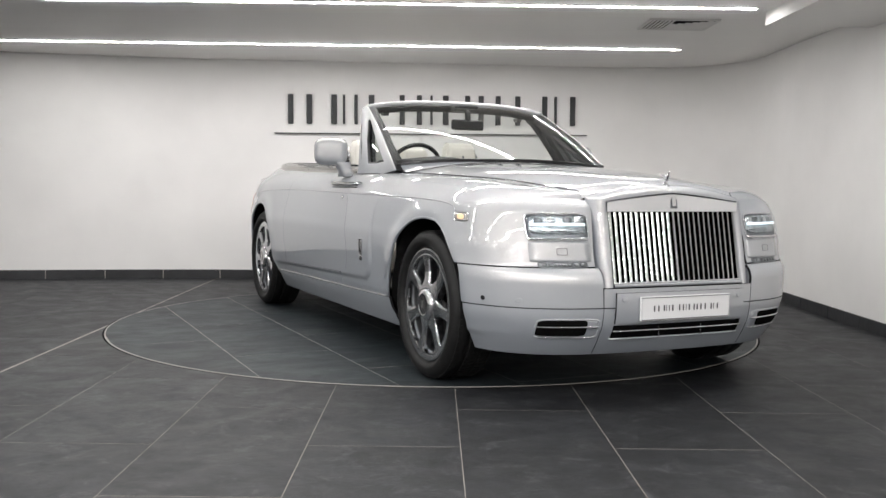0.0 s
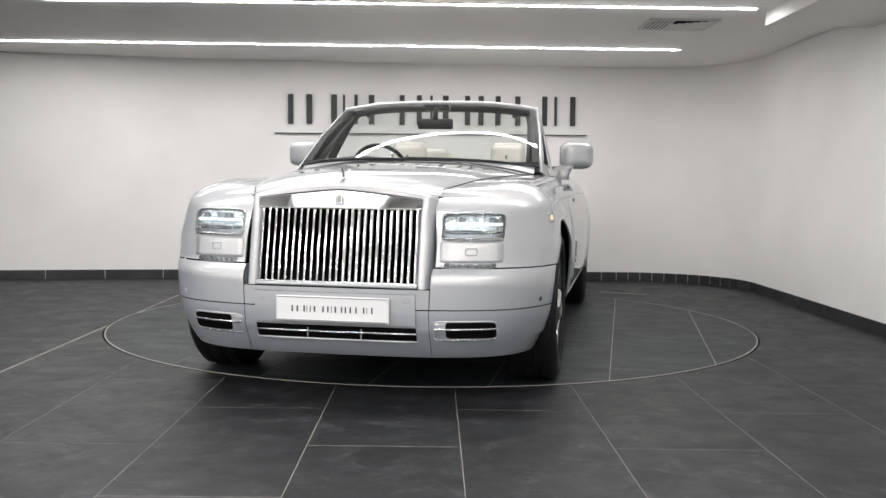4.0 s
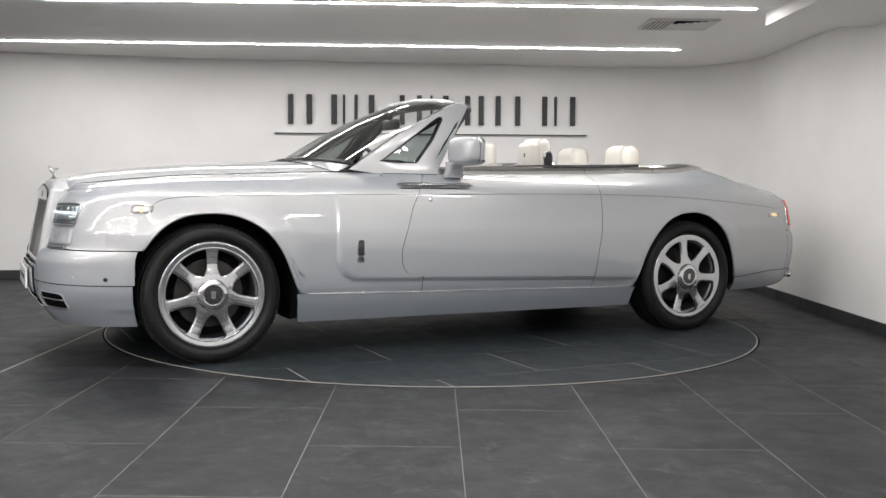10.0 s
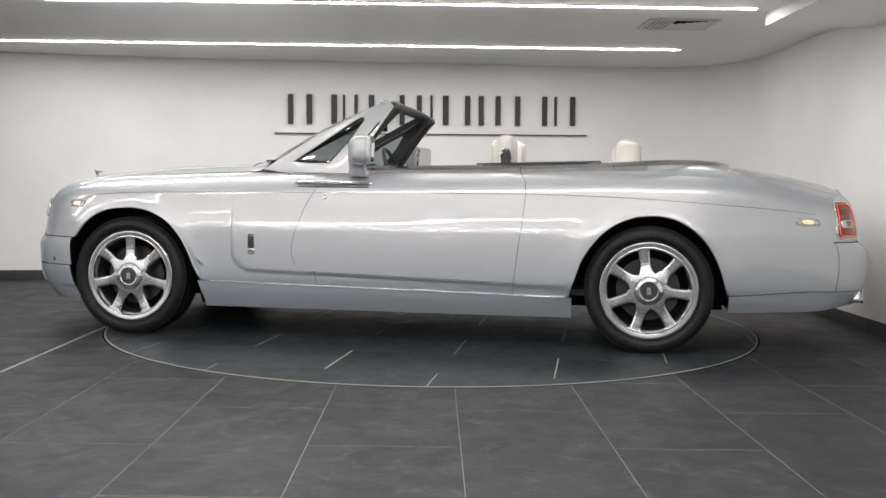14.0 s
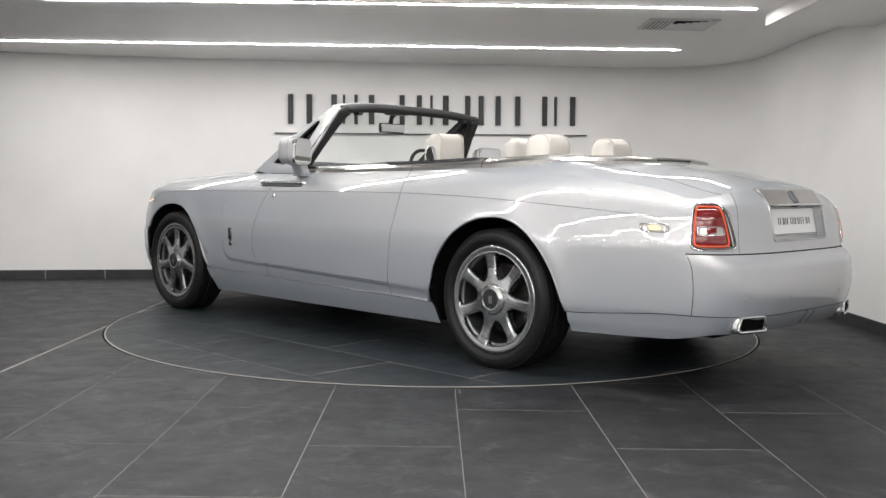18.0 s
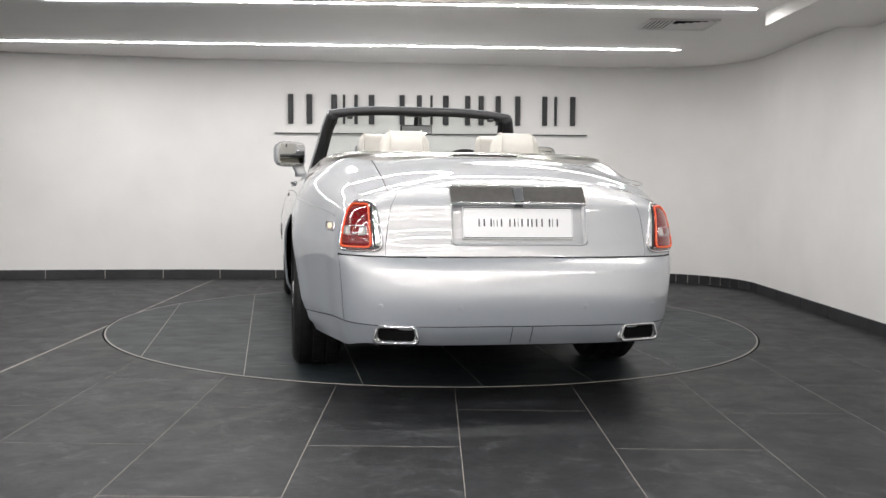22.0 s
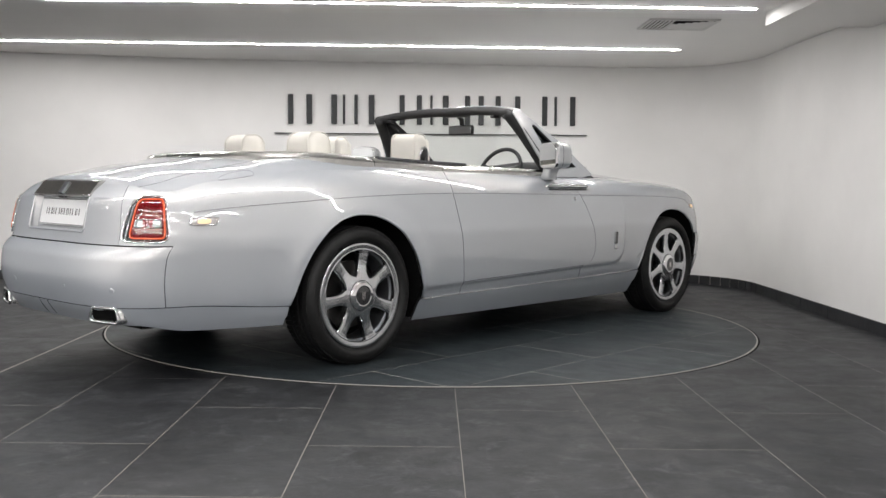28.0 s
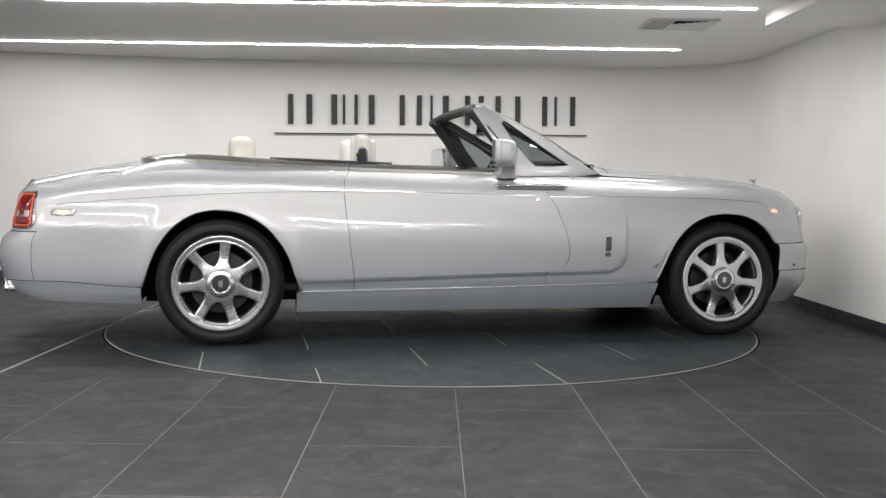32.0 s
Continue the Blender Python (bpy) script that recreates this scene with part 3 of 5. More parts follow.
def sheet(name, fn, us, vs, material, parent, label="", mirror=False, flip=False, flange=0.014, normal_sign=1):
    """A panel: fn(u, v) over a grid, smooth, with a rim turned inwards by flange metres."""
    g = np.array([[fn(u, v) for v in vs] for u in us], float)
    if mirror:
        g = g * np.array([1, -1, 1])
        flip = not flip
    nu, nv = g.shape[:2]
    nrm = np.cross(np.gradient(g, axis=0), np.gradient(g, axis=1))
    nrm /= np.maximum(np.linalg.norm(nrm, axis=2, keepdims=True), 1e-9)
    if flip:
        nrm = -nrm
    verts = [tuple(p) for p in g.reshape(-1, 3)]
    faces = []
    for i in range(nu - 1):
        for j in range(nv - 1):
            a, b, c, d = i * nv + j, (i + 1) * nv + j, (i + 1) * nv + j + 1, i * nv + j + 1
            faces.append((a, d, c, b) if flip else (a, b, c, d))
    flat_from = len(faces)
    if flange:
        loop = [(i, 0) for i in range(nu)] + [(nu - 1, j) for j in range(1, nv)] + [(i, nv - 1) for i in range(nu - 2, -1, -1)] + [(0, j) for j in range(nv - 2, 0, -1)]
        base = len(verts)
        for i, j in loop:
            verts.append(tuple(g[i, j]))
            verts.append(tuple(g[i, j] - nrm[i, j] * flange))
        n = len(loop)
        for k in range(n):
            a, b = base + 2 * k, base + 2 * ((k + 1) % n)
            faces.append((a, b, b + 1, a + 1) if flip else (a, a + 1, b + 1, b))
    me = mesh(name, verts, faces, material)
    # rims of painted panels are coloured dark, painting shade into the gaps
    me.materials.append(SEAM_SHADE if material is PAINT else material)
    me.polygons.foreach_set("use_smooth", [i < flat_from for i in range(len(faces))])
    me.polygons.foreach_set("material_index", [0 if i < flat_from else 1 for i in range(len(faces))])
    ob = new(name, me)
    ob.parent = parent
    ob.location = (OX, OY, 0) if parent is car else (0, 0, 0)
    if label:
        ob["label"] = label
    return ob


def span(a, b, n):
    return [a + (b - a) * i / (n - 1) for i in range(n)]


def side_panel(name, sa, sb, zlo, zhi, nu, nv, left=None, right=None, material=PAINT, label="", extra=(), depth=0.0, parent=None):
    """Both sides of a body panel over (s, z). zlo and zhi are functions of s; left and right move its ends with z."""
    us = sorted(set(span(0, 1, nu)) | {e for e in extra})

    def fn(u, v):
        s = sa + (sb - sa) * u
        z = 0.0
        for _ in range(6):
            lo, hi = zlo(s), zhi(s)
            z = lo + (hi - lo) * v
            a = left(z) - sa if left else 0.0
            b = right(z) - sb if right else 0.0
            s = sa + (sb - sa) * u + a * (1 - u) ** 5 + b * u ** 5
        return skin(s, z, depth)

    out = []
    for m in (False, True):
        out.append(sheet(name, fn, us, [q ** 1.4 for q in span(0, 1, nv)], material, parent or car, label, mirror=m, flip=False))
    return out


G = 0.0015
ARCH_F = [(2.06, 0.20), (2.045, 0.62), (2.03, 0.632), (1.985, 0.70), (1.93, 0.755), (1.86, 0.797), (1.77, 0.823), (1.66, 0.831), (1.56, 0.822), (1.46, 0.790), (1.37, 0.735), (1.30, 0.66), (1.25, 0.575), (1.215, 0.49), (1.19, 0.43), (1.165, 0.372)]
ARCH_R = [(-1.178, 0.330), (-1.19, 0.385), (-1.215, 0.45), (-1.24, 0.53), (-1.30, 0.635), (-1.39, 0.735), (-1.50, 0.80), (-1.60, 0.828), (-1.69, 0.833), (-1.79, 0.817), (-1.88, 0.775), (-1.97, 0.70), (-2.04, 0.60), (-2.085, 0.50), (-2.11, 0.42), (-2.128, 0.36)]
DOOR_F = [(0.30, 0.40), (0.447, 0.40), (0.451, 0.45), (0.462, 0.49), (0.485, 0.525), (0.53, 0.545), (0.60, 0.550), (0.69, 0.527), (0.865, 0.465), (0.985, 0.396), (1.06, 0.345)]
DOOR_R = [(0.30, -0.848), (0.40, -0.848), (0.6, -0.873), (0.8, -0.90), (0.95, -0.912), (1.03, -0.905), (1.08, -0.87)]


def seam(table, dx):
    return lambda z: s_of_x(line(table, z) + dx)


def wing_lo(s):
    x = x_of(s)
    return 0.632 if x > 2.03 else curve(ARCH_F[2:], x) if x > 1.165 else sill_z(x) + 0.0035


def top_of(s):
    return top_z(s)


SG = s_of_y(0.445)
# front wing, round the corner to the door
ws = sorted({(s_of_x(x) - SG) / (s_of_x(0.45) - SG) for x in span(2.03, 1.165, 48) + span(0.99, 0.88, 14)})
wing = side_panel("front_wing", SG, s_of_x(0.45), wing_lo, top_of, 120, 52, right=seam(DOOR_F, G), extra=ws)
door = side_panel("door", s_of_x(0.45), s_of_x(-0.88), lambda s: ledge_z(x_of(s)) + 0.0265, top_of, 44, 46, left=seam(DOOR_F, -G), right=seam(DOOR_R, G))


def val_top(x):
    return 0.357 + 0.030 * ease((-2.13 - x) / 0.55)


def quarter_lo(s):
    x = x_of(s)
    return sill_z(x) + 0.0035 if x > -1.178 else curve(ARCH_R, x) if x > -2.128 else val_top(x) + 0.004


SR = 2.132
SL = s_of_y(0.575, True)
ws = sorted({(s_of_x(x) - s_of_x(-0.88)) / (SR - s_of_x(-0.88)) for x in span(-1.178, -2.128, 48)})
quarter = side_panel("rear_wing", s_of_x(-0.88), SR, quarter_lo, top_of, 64, 44, left=seam(DOOR_R, -G), extra=ws)
# tail corner above the bumper, round to the boot lid
tail = side_panel("tail_corner", SR, SL, lambda s: 0.69, top_of, 22, 16)
side_panel("rocker", s_of_x(0.3985), s_of_x(-0.8465), lambda s: sill_z(x_of(s)) + 0.0035, lambda s: ledge_z(x_of(s)) + 0.0235, 30, 20)
side_panel("sill", s_of_x(1.165), s_of_x(-1.20), lambda s: 0.195, lambda s: sill_z(x_of(s)) - 0.0015, 30, 8, left=lambda z: s_of_x(1.178 - 0.17 * (0.331 - z)))


def wrap_panel(name, s_end, zlo, zhi, nu, nv, rear=False, material=PAINT, label="", depth=0.0, y_range=None):
    """A panel across the whole front or rear; q runs from one side to the other."""
    def fn(q, v):
        s = abs(q) if not rear else 3.0 - abs(q)
        z = zlo(abs(q)) + (zhi(abs(q)) - zlo(abs(q))) * v
        x, y, z = skin(s, z, depth)
        return x, math.copysign(y, q), z
    return sheet(name, fn, span(-s_end, s_end, nu), span(0, 1, nv), material, car, label, flip=rear)


SV = 3.0 - s_of_x(-2.132)
wrap_panel("rear_valance", SV, lambda q: 0.30 - 0.045 * ease((q / SV - 0.55) / 0.45), lambda q: val_top(x_of(3.0 - q)), 91, 7, True)
wrap_panel("rear_bumper", 3.0 - SR - 0.004, lambda q: val_top(x_of(3.0 - q)) + 0.004, lambda q: 0.684, 81, 22, True)
side_panel("front_bumper", s_of_y(0.435), s_of_x(2.05), lambda s: 0.446, lambda s: 0.626, 40, 18)
wrap_panel("lower_bumper", s_of_x(2.06), lambda q: 0.215, lambda q: 0.441, 91, 18)
wrap_panel("bumper_centre", s_of_y(0.431), lambda q: 0.446, lambda q: 0.533, 31, 6)


# upper skins
def top_sheet(name, x0, x1, nx, ya, yb, ny, material=PAINT, label="", both=True):
    def fn(u, v):
        x = x0 + (x1 - x0) * u
        a, b = ya(x), yb(x)
        y = a + (b - a) * v
        return x, y, roof(x, y)
    for m in ((False, True) if both else (False,)):
        sheet(name, fn, span(0, 1, nx), span(0, 1, ny), material, car, label, mirror=m, flip=False)


RX0, RX1, RY, RN = -1.25, -2.20, 0.808, 3.2


def ring_y(x):
    """Outer line of the steel rail round the open cabin."""
    if x > RX0:
        return RY
    return RY * max(1 - (min((RX0 - x) / (RX0 - RX1), 1)) ** RN, 0) ** (1 / RN)


def ring_x(y):
    return RX0 - (RX0 - RX1) * max(1 - (abs(y) / RY) ** RN, 0) ** (1 / RN)


def wing_top_fn(u, v):
    s = SG + (s_of_x(0.62) - SG) * u
    x, ye, z = skin(s, top_z(s))
    yi = min(curve(BONNET_Y, x) + G, ye - 0.0005)
    y = ye + (yi - ye) * v
    return x, y, roof(x, y)


for m in (False, True):
    sheet("wing_top", wing_top_fn, span(0, 1, 70), span(0, 1, 14), PAINT, car, mirror=m)
top_sheet("bonnet", 2.345, 0.635, 60, lambda x: curve(BONNET_Y, x) - G, lambda x: -curve(BONNET_Y, x) + G, 49, both=False, label="long silver bonnet with a raised middle")
top_sheet("scuttle_side", 0.617, 0.345, 12, edge_y, lambda x: 0.765, 6)
top_sheet("door_top", 0.341, -0.868, 30, edge_y, lambda x: RY - 0.01, 6)
X_END = float(np.interp(0.585, [p[0] for p in REAR_EDGE], [p[1] for p in REAR_EDGE]))
top_sheet("quarter_top", -0.872, X_END, 60, edge_y, lambda x: min(max(ring_y(x) - 0.005, 0.574), edge_y(x) - 0.0005), 14)


def boot_fn(u, v):
    y = -0.570 + 1.14 * u
    x = ring_x(y) + 0.01 + (tail_x(y) - ring_x(y) - 0.01) * v
    return x, y, roof(x, y)


sheet("boot_lid", boot_fn, span(0, 1, 61), span(0, 1, 30), PAINT, car, "smooth silver boot lid")

S_IN = s_of_y(0.42, True)
# dark inner shell added to paint shade behind the seams, closing the underside
for m in (False, True):
    sheet("inner_shell", lambda u, v: skin(s_of_x(1.11) + (s_of_x(-1.15) - s_of_x(1.11)) * u, 0.25 + 0.79 * v, 0.03), span(0, 1, 30), span(0, 1, 8), SHELL, car, mirror=m, flip=True, flange=0)
    sheet("inner_shell", lambda u, v: skin(S_IN * u, 0.86 + (top_z(S_IN * u) - 0.02 - 0.86) * v, 0.03), span(0, 1, 90), span(0, 1, 4), SHELL, car, mirror=m, flip=True, flange=0)
    sheet("inner_shell", lambda u, v: skin(s_of_x(2.1) * u, 0.24 + 0.66 * v, 0.045), span(0, 1, 24), span(0, 1, 4), SHELL, car, mirror=m, flip=True, flange=0)
    sheet("inner_shell", lambda u, v: skin(s_of_x(-2.17) + (S_IN - s_of_x(-2.17)) * u, 0.34 + 0.58 * v, 0.03), span(0, 1, 24), span(0, 1, 4), SHELL, car, mirror=m, flip=True, flange=0)


def cpart(name, data, material, label="", smooth=False, parent=None):
    ob = part(name, data, material, parent or car, label, smooth)
    if parent is None:
        ob.location = (OX, OY, 0)
    return ob


cpart("underbody", box(-2.8, -0.60, 0.27, 2.2, 0.60, 0.32), SHELL)
for sx in (1, -1):
    for sy in (1, -1):
        v = []
        arc = [(math.pi * i / 24) for i in range(25)]
        line_pts = [(0.468, -0.165 if sx < 0 else -0.10)] + [(0.468 * math.cos(a), 0.468 * math.sin(a)) for a in arc] + [(-0.468, -0.165 if sx > 0 else -0.10)]
        for dx, dz in line_pts:
            x, z = sx * WB + dx, 0.375 + dz
            for y in (min(0.95, skin(s_of_x(x), max(z, 0.22))[1] - 0.02), 0.60):
                v.append((x, sy * y, z))
        f = [(2 * i, 2 * i + 1, 2 * i + 3, 2 * i + 2) for i in range(len(line_pts) - 1)]
        cpart("arch_liner", (v, f), SHELL, smooth=True)
        cpart("arch_wall", box(sx * WB - 0.468, sy * 0.60 - 0.01, 0.24, sx * WB + 0.468, sy * 0.60 + 0.01, 0.845), SHELL)


# black sheets added as painted shade in the gaps between liners and sills
for m in (False, True):
    for xa, xb in ((1.195, 1.09), (-1.13, -1.20)):
        sheet("arch_gap_shade", lambda u, v: skin(s_of_x(xa + (xb - xa) * u), 0.215 + 0.19 * v, 0.03), span(0, 1, 5), span(0, 1, 6), SHELL, car, mirror=m, flange=0)

# rolled lips round the wheel openings
for table, host in ((ARCH_F[2:], wing), (ARCH_R, quarter)):
    xs = [p[0] for p in table]
    for k, sy in enumerate((1, -1)):
        pts = []
        for x in span(xs[0], xs[-1], 60):
            px, py, pz = skin(s_of_x(x), curve(table, x) + 0.002)
            pts.append((px, sy * (py - 0.006), pz))
        cpart("arch_lip", tube(pts, 0.008, False, 8), PAINT, "", True, host[k])


# ---------------------------------------------------------------- wheels


HALF_SECTOR = math.pi / 7
# a spoke: distance from the hub, half-angle, height of its face
SPOKE = [(0.080, HALF_SECTOR, 0.000), (0.108, HALF_SECTOR, -0.003), (0.116, 0.42, -0.004), (0.121, 0.362, -0.005), (0.127, 0.305, -0.006), (0.136, 0.252, -0.007), (0.150, 0.211, -0.009),
         (0.170, 0.180, -0.010), (0.195, 0.160, -0.009), (0.220, 0.147, -0.007), (0.236, 0.143, -0.006), (0.245, 0.151, -0.005), (0.251, 0.178, -0.0045), (0.2545, 0.235, -0.004), (0.257, 0.33, -0.0035), (0.258, 0.40, -0.0035), (0.2585, HALF_SECTOR, -0.0035), (0.264, HALF_SECTOR, -0.0042)]


def wheel(x, sy, phase):
    """A seven-spoke wheel; local y points outwards from the car."""
    R = 0.384
    rim = cpart("wheel", lathe([(0.257, -0.20), (0.257, -0.035), (0.2575, -0.009), (0.260, -0.0042), (0.264, -0.0035), (0.280, -0.0015), (0.289, -0.0005), (0.293, -0.0015), (0.296, -0.006), (0.297, -0.03)], 72), ALLOY, smooth=True)
    rim.matrix_local = pose(OX + x, OY + sy * 0.945, 0.382, 0, 0, 0 if sy > 0 else 180)
    side = [(0.296, -0.20), (0.315, -0.235), (0.345, -0.24), (0.372, -0.225), (R, -0.20), (R, -0.155), (R - 0.006, -0.150), (R - 0.006, -0.142), (R, -0.137), (R, -0.085), (R - 0.006, -0.080), (R - 0.006, -0.072), (R, -0.067), (R, -0.030), (0.377, -0.010), (0.364, 0.008), (0.345, 0.019), (0.338, 0.0185), (0.334, 0.0205), (0.318, 0.016), (0.304, 0.004), (0.299, -0.006), (0.296, -0.02)]
    part("tyre", lathe(side, 72), RUBBER, rim, smooth=True)
    # barrel ring in darker alloy, black disc behind: shade painted behind the spokes
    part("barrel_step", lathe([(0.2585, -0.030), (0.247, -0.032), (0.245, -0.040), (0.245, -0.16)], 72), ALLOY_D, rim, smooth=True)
    part("brake_disc", lathe([(0.06, -0.10), (0.19, -0.10), (0.19, -0.125), (0.06, -0.125)], 40), DISCM, rim)
    part("barrel_shade", lathe([(0.26, -0.17), (0.02, -0.17)], 32), SHELL, rim)
    for k in range(7):
        a = math.radians(phase) + 2 * math.pi * k / 7
        v, f = [], []
        cols = 11
        for r, ph, h in SPOKE:
            full = ease((HALF_SECTOR - ph) / 0.03)
            bev = 0.010 / r * full
            deep = h - 0.045
            half = [(ph, deep), (ph, h - 0.008 * full), (ph - 0.35 * bev, h - 0.0025 * full), (ph - bev, h), (ph * 0.5, h + 0.0006)]
            row = [(-q, z) for q, z in half] + [(0.0, h + 0.0008)] + half[::-1]
            for q, z in row:
                v.append((r * math.sin(a + q), z, r * math.cos(a + q)))
        for i in range(len(SPOKE) - 1):
            for j in range(cols - 1):
                p = i * cols + j
                f.append((p, p + 1, p + cols + 1, p + cols))
        part("spoke", (v, f), ALLOY, rim)
    part("hub_cap", lathe([(0.087, -0.035), (0.087, -0.004), (0.086, 0.004), (0.081, 0.011), (0.072, 0.0165), (0.060, 0.0195), (0.0545, 0.0200), (0.0525, 0.0185)], 64), CHROME, rim, "polished chrome wheel centre", smooth=True)
    part("hub_mark", box(-0.014, 0.0185, -0.020, 0.014, 0.0210, 0.020, 0.002, 1), STEEL, rim)
    part("hub_badge", lathe([(0.0535, 0.012), (0.052, 0.0178), (0.0, 0.0190)], 32), HUBM, rim)
    # tread blocks on both shoulders and raised bars on the sidewall
    v, f = [], []

    def block(a0, a1, r0, r1, h0, h1, skew=0.0):
        b0 = len(v)
        for r in (r0, r1):
            for a, h in ((a0, h0), (a1, h0), (a1 + skew, h1), (a0 + skew, h1)):
                v.append((r * math.cos(a), h, r * math.sin(a)))
        f.extend([(b0 + 4, b0 + 5, b0 + 6, b0 + 7), (b0, b0 + 1, b0 + 5, b0 + 4), (b0 + 1, b0 + 2, b0 + 6, b0 + 5), (b0 + 2, b0 + 3, b0 + 7, b0 + 6), (b0 + 3, b0, b0 + 4, b0 + 7)])

    n = 84
    for i in range(n):
        a0 = 2 * math.pi * i / n
        for h0, h1, sk in ((-0.012, -0.064, 0.02), (-0.083, -0.11, 0.02), (-0.112, -0.139, -0.02), (-0.158, -0.210, -0.02)):
            block(a0, a0 + 1.5 * math.pi / n, R - 0.012, R + 0.0035 - (0.004 if h0 > -0.02 else 0), h0, h1, sk)
    part("tread", (v, f), RUBBER, rim, "black moulded tyre tread")["kind"] = "stuff"
    v, f = [], []
    for i in range(60):
        if i % 15 < 9 and i % 15 != 4:
            a0 = 2 * math.pi * i / 60
            v0 = len(v)
            for a, r in ((a0, 0.330), (a0 + 0.055, 0.330), (a0 + 0.055, 0.346), (a0, 0.346)):
                v.append((r * math.cos(a), 0.0215, r * math.sin(a)))
            f.append((v0, v0 + 1, v0 + 2, v0 + 3))
    part("sidewall_relief", (v, f), RUBBER, rim, "raised plain bars on the tyre sidewall")["kind"] = "stuff"
    return rim


wheel(WB, 1, 0)
wheel(-WB, 1, 8)
wheel(WB, -1, 6)
wheel(-WB, -1, -7)


# ---------------------------------------------------------------- points and pads on the body skin
def on_skin(s, z, proud=0.0, sy=1):
    e = 0.004
    a, b = Vector(skin(min(s + e, 3.0), z)), Vector(skin(max(s - e, 0.0), z))
    c, d = Vector(skin(s, z + e)), Vector(skin(s, z - e))
    n = (a - b).cross(c - d)
    n = -n.normalized() if n.length > 0 else Vector((1, 0, 0))
    p = Vector(skin(s, z))
    if n.dot(Vector((p.x * 0.25, p.y, 0))) < 0:
        n = -n
    p = p + n * proud
    return Vector((p.x, sy * p.y, p.z))


def sy_exact(y, z, rear=False):
    """The outline's parameter at a given distance from the middle."""
    s0 = s_of_y(y, rear)
    h = top_z(s0) - z
    inset = edge_in(s0) * (1 - max(h, 0) / edge_h(s0)) ** 2.2 if h < edge_h(s0) else 0.0
    a = curve(HALF_W, XCR if rear else XCF) + curve(SIDE_IN, z) - inset
    n = exps(s0)
    t = s_of_y(y)
    wide = a
    for _ in range(5 if rear else 1):
        t = math.asin(min(abs(y) / wide, 0.9999) ** (n / 2)) / (math.pi / 2)
        if rear:
            wide = a + TAPER * (plan(3 - t, z, inset)[0] - XCR)
    return 3 - t if rear else t


def pad(name, f, proud, material, parent=None, sy=1, n=4.0, label="", dome=0.0, skirt=0.012, rings=4, steps=40):
    """A rounded patch laid on the skin; f maps (a, b) in -1..1 to (s, z)."""
    v, fc = [], []

    def at(r, ang, pr):
        c, q = math.cos(ang), math.sin(ang)
        a = math.copysign(abs(c) ** (2 / n), c) * r
        b = math.copysign(abs(q) ** (2 / n), q) * r
        return on_skin(*f(a, b), pr, sy)

    v.append(on_skin(*f(0, 0), proud + dome, sy))
    for k in range(1, rings + 1):
        r = k / rings
        for i in range(steps):
            v.append(at(r, 2 * math.pi * i / steps, proud + dome * (1 - r * r)))
    for i in range(steps):
        v.append(at(1.0, 2 * math.pi * i / steps, proud - skirt))
    for i in range(steps):
        j = (i + 1) % steps
        fc.append((0, 1 + i, 1 + j))
        for k in range(rings):
            a, b = 1 + k * steps, 1 + (k + 1) * steps
            fc.append((a + i, b + i, b + j, a + j))
    if sy > 0:
        fc = [q[::-1] for q in fc]
    ob = cpart(name, (v, fc), material, label, True, parent)
    ob.data.polygons.foreach_set("use_smooth", [not (len(q) == 4 and min(q) >= 1 + (rings - 1) * steps) for q in fc])
    return ob


def rim_on(name, f, proud, r, material, parent=None, sy=1, n=4.0, label="", steps=48, sides=8, flat=1.0):
    """A thin frame round such a patch."""
    pts = []
    for i in range(steps):
        c, q = math.cos(2 * math.pi * i / steps), math.sin(2 * math.pi * i / steps)
        a, b = math.copysign(abs(c) ** (2 / n), c), math.copysign(abs(q) ** (2 / n), q)
        pts.append(on_skin(*f(a, b), proud, sy))
    return cpart(name, tube(pts, r, True, sides, flat), material, label, True, parent)


def strip_on(name, sz, proud, r, material, parent=None, sy=1, label="", sides=6, flat=1.0):
    """A thin bar along points (s, z) of the skin."""
    return cpart(name, tube([on_skin(s, z, proud, sy) for s, z in sz], r, False, sides, flat), material, label, True, parent)


def f_front(y, z, hy, hz, slant=0.0):
    return lambda a, b: (sy_exact(y + hy * a + slant * b, z + hz * b), z + hz * b)


def f_rear(y, z, hy, hz, slant=0.0):
    return lambda a, b: (sy_exact(y + hy * a + slant * b, z + hz * b, True), z + hz * b)


def f_side(x, z, hx, hz, slant=0.0):
    return lambda a, b: (s_of_x(x + hx * a + slant * b), z + hz * b)


COACH = mat("coach line", (0.20, 0.20, 0.205), 0.4)

def round_plate(hx, hy, hz, r, steps=6):
    """An upright plate with round corners, thickness 2 hx along x."""
    poly = []
    for cy, cz, a0 in ((hy - r, hz - r, 0), (-hy + r, hz - r, 90), (-hy + r, -hz + r, 180), (hy - r, -hz + r, 270)):
        for k in range(steps + 1):
            a = math.radians(a0 + 90 * k / steps)
            poly.append((cy + r * math.cos(a), cz + r * math.sin(a)))
    bm = bmesh.new()
    lo = [bm.verts.new((-hx, y, z)) for y, z in poly]
    hi = [bm.verts.new((hx, y, z)) for y, z in poly]
    n = len(poly)
    bm.faces.new(lo[::-1])
    bm.faces.new(hi)
    for i in range(n):
        bm.faces.new((lo[i], lo[(i + 1) % n], hi[(i + 1) % n], hi[i]))
    return bm


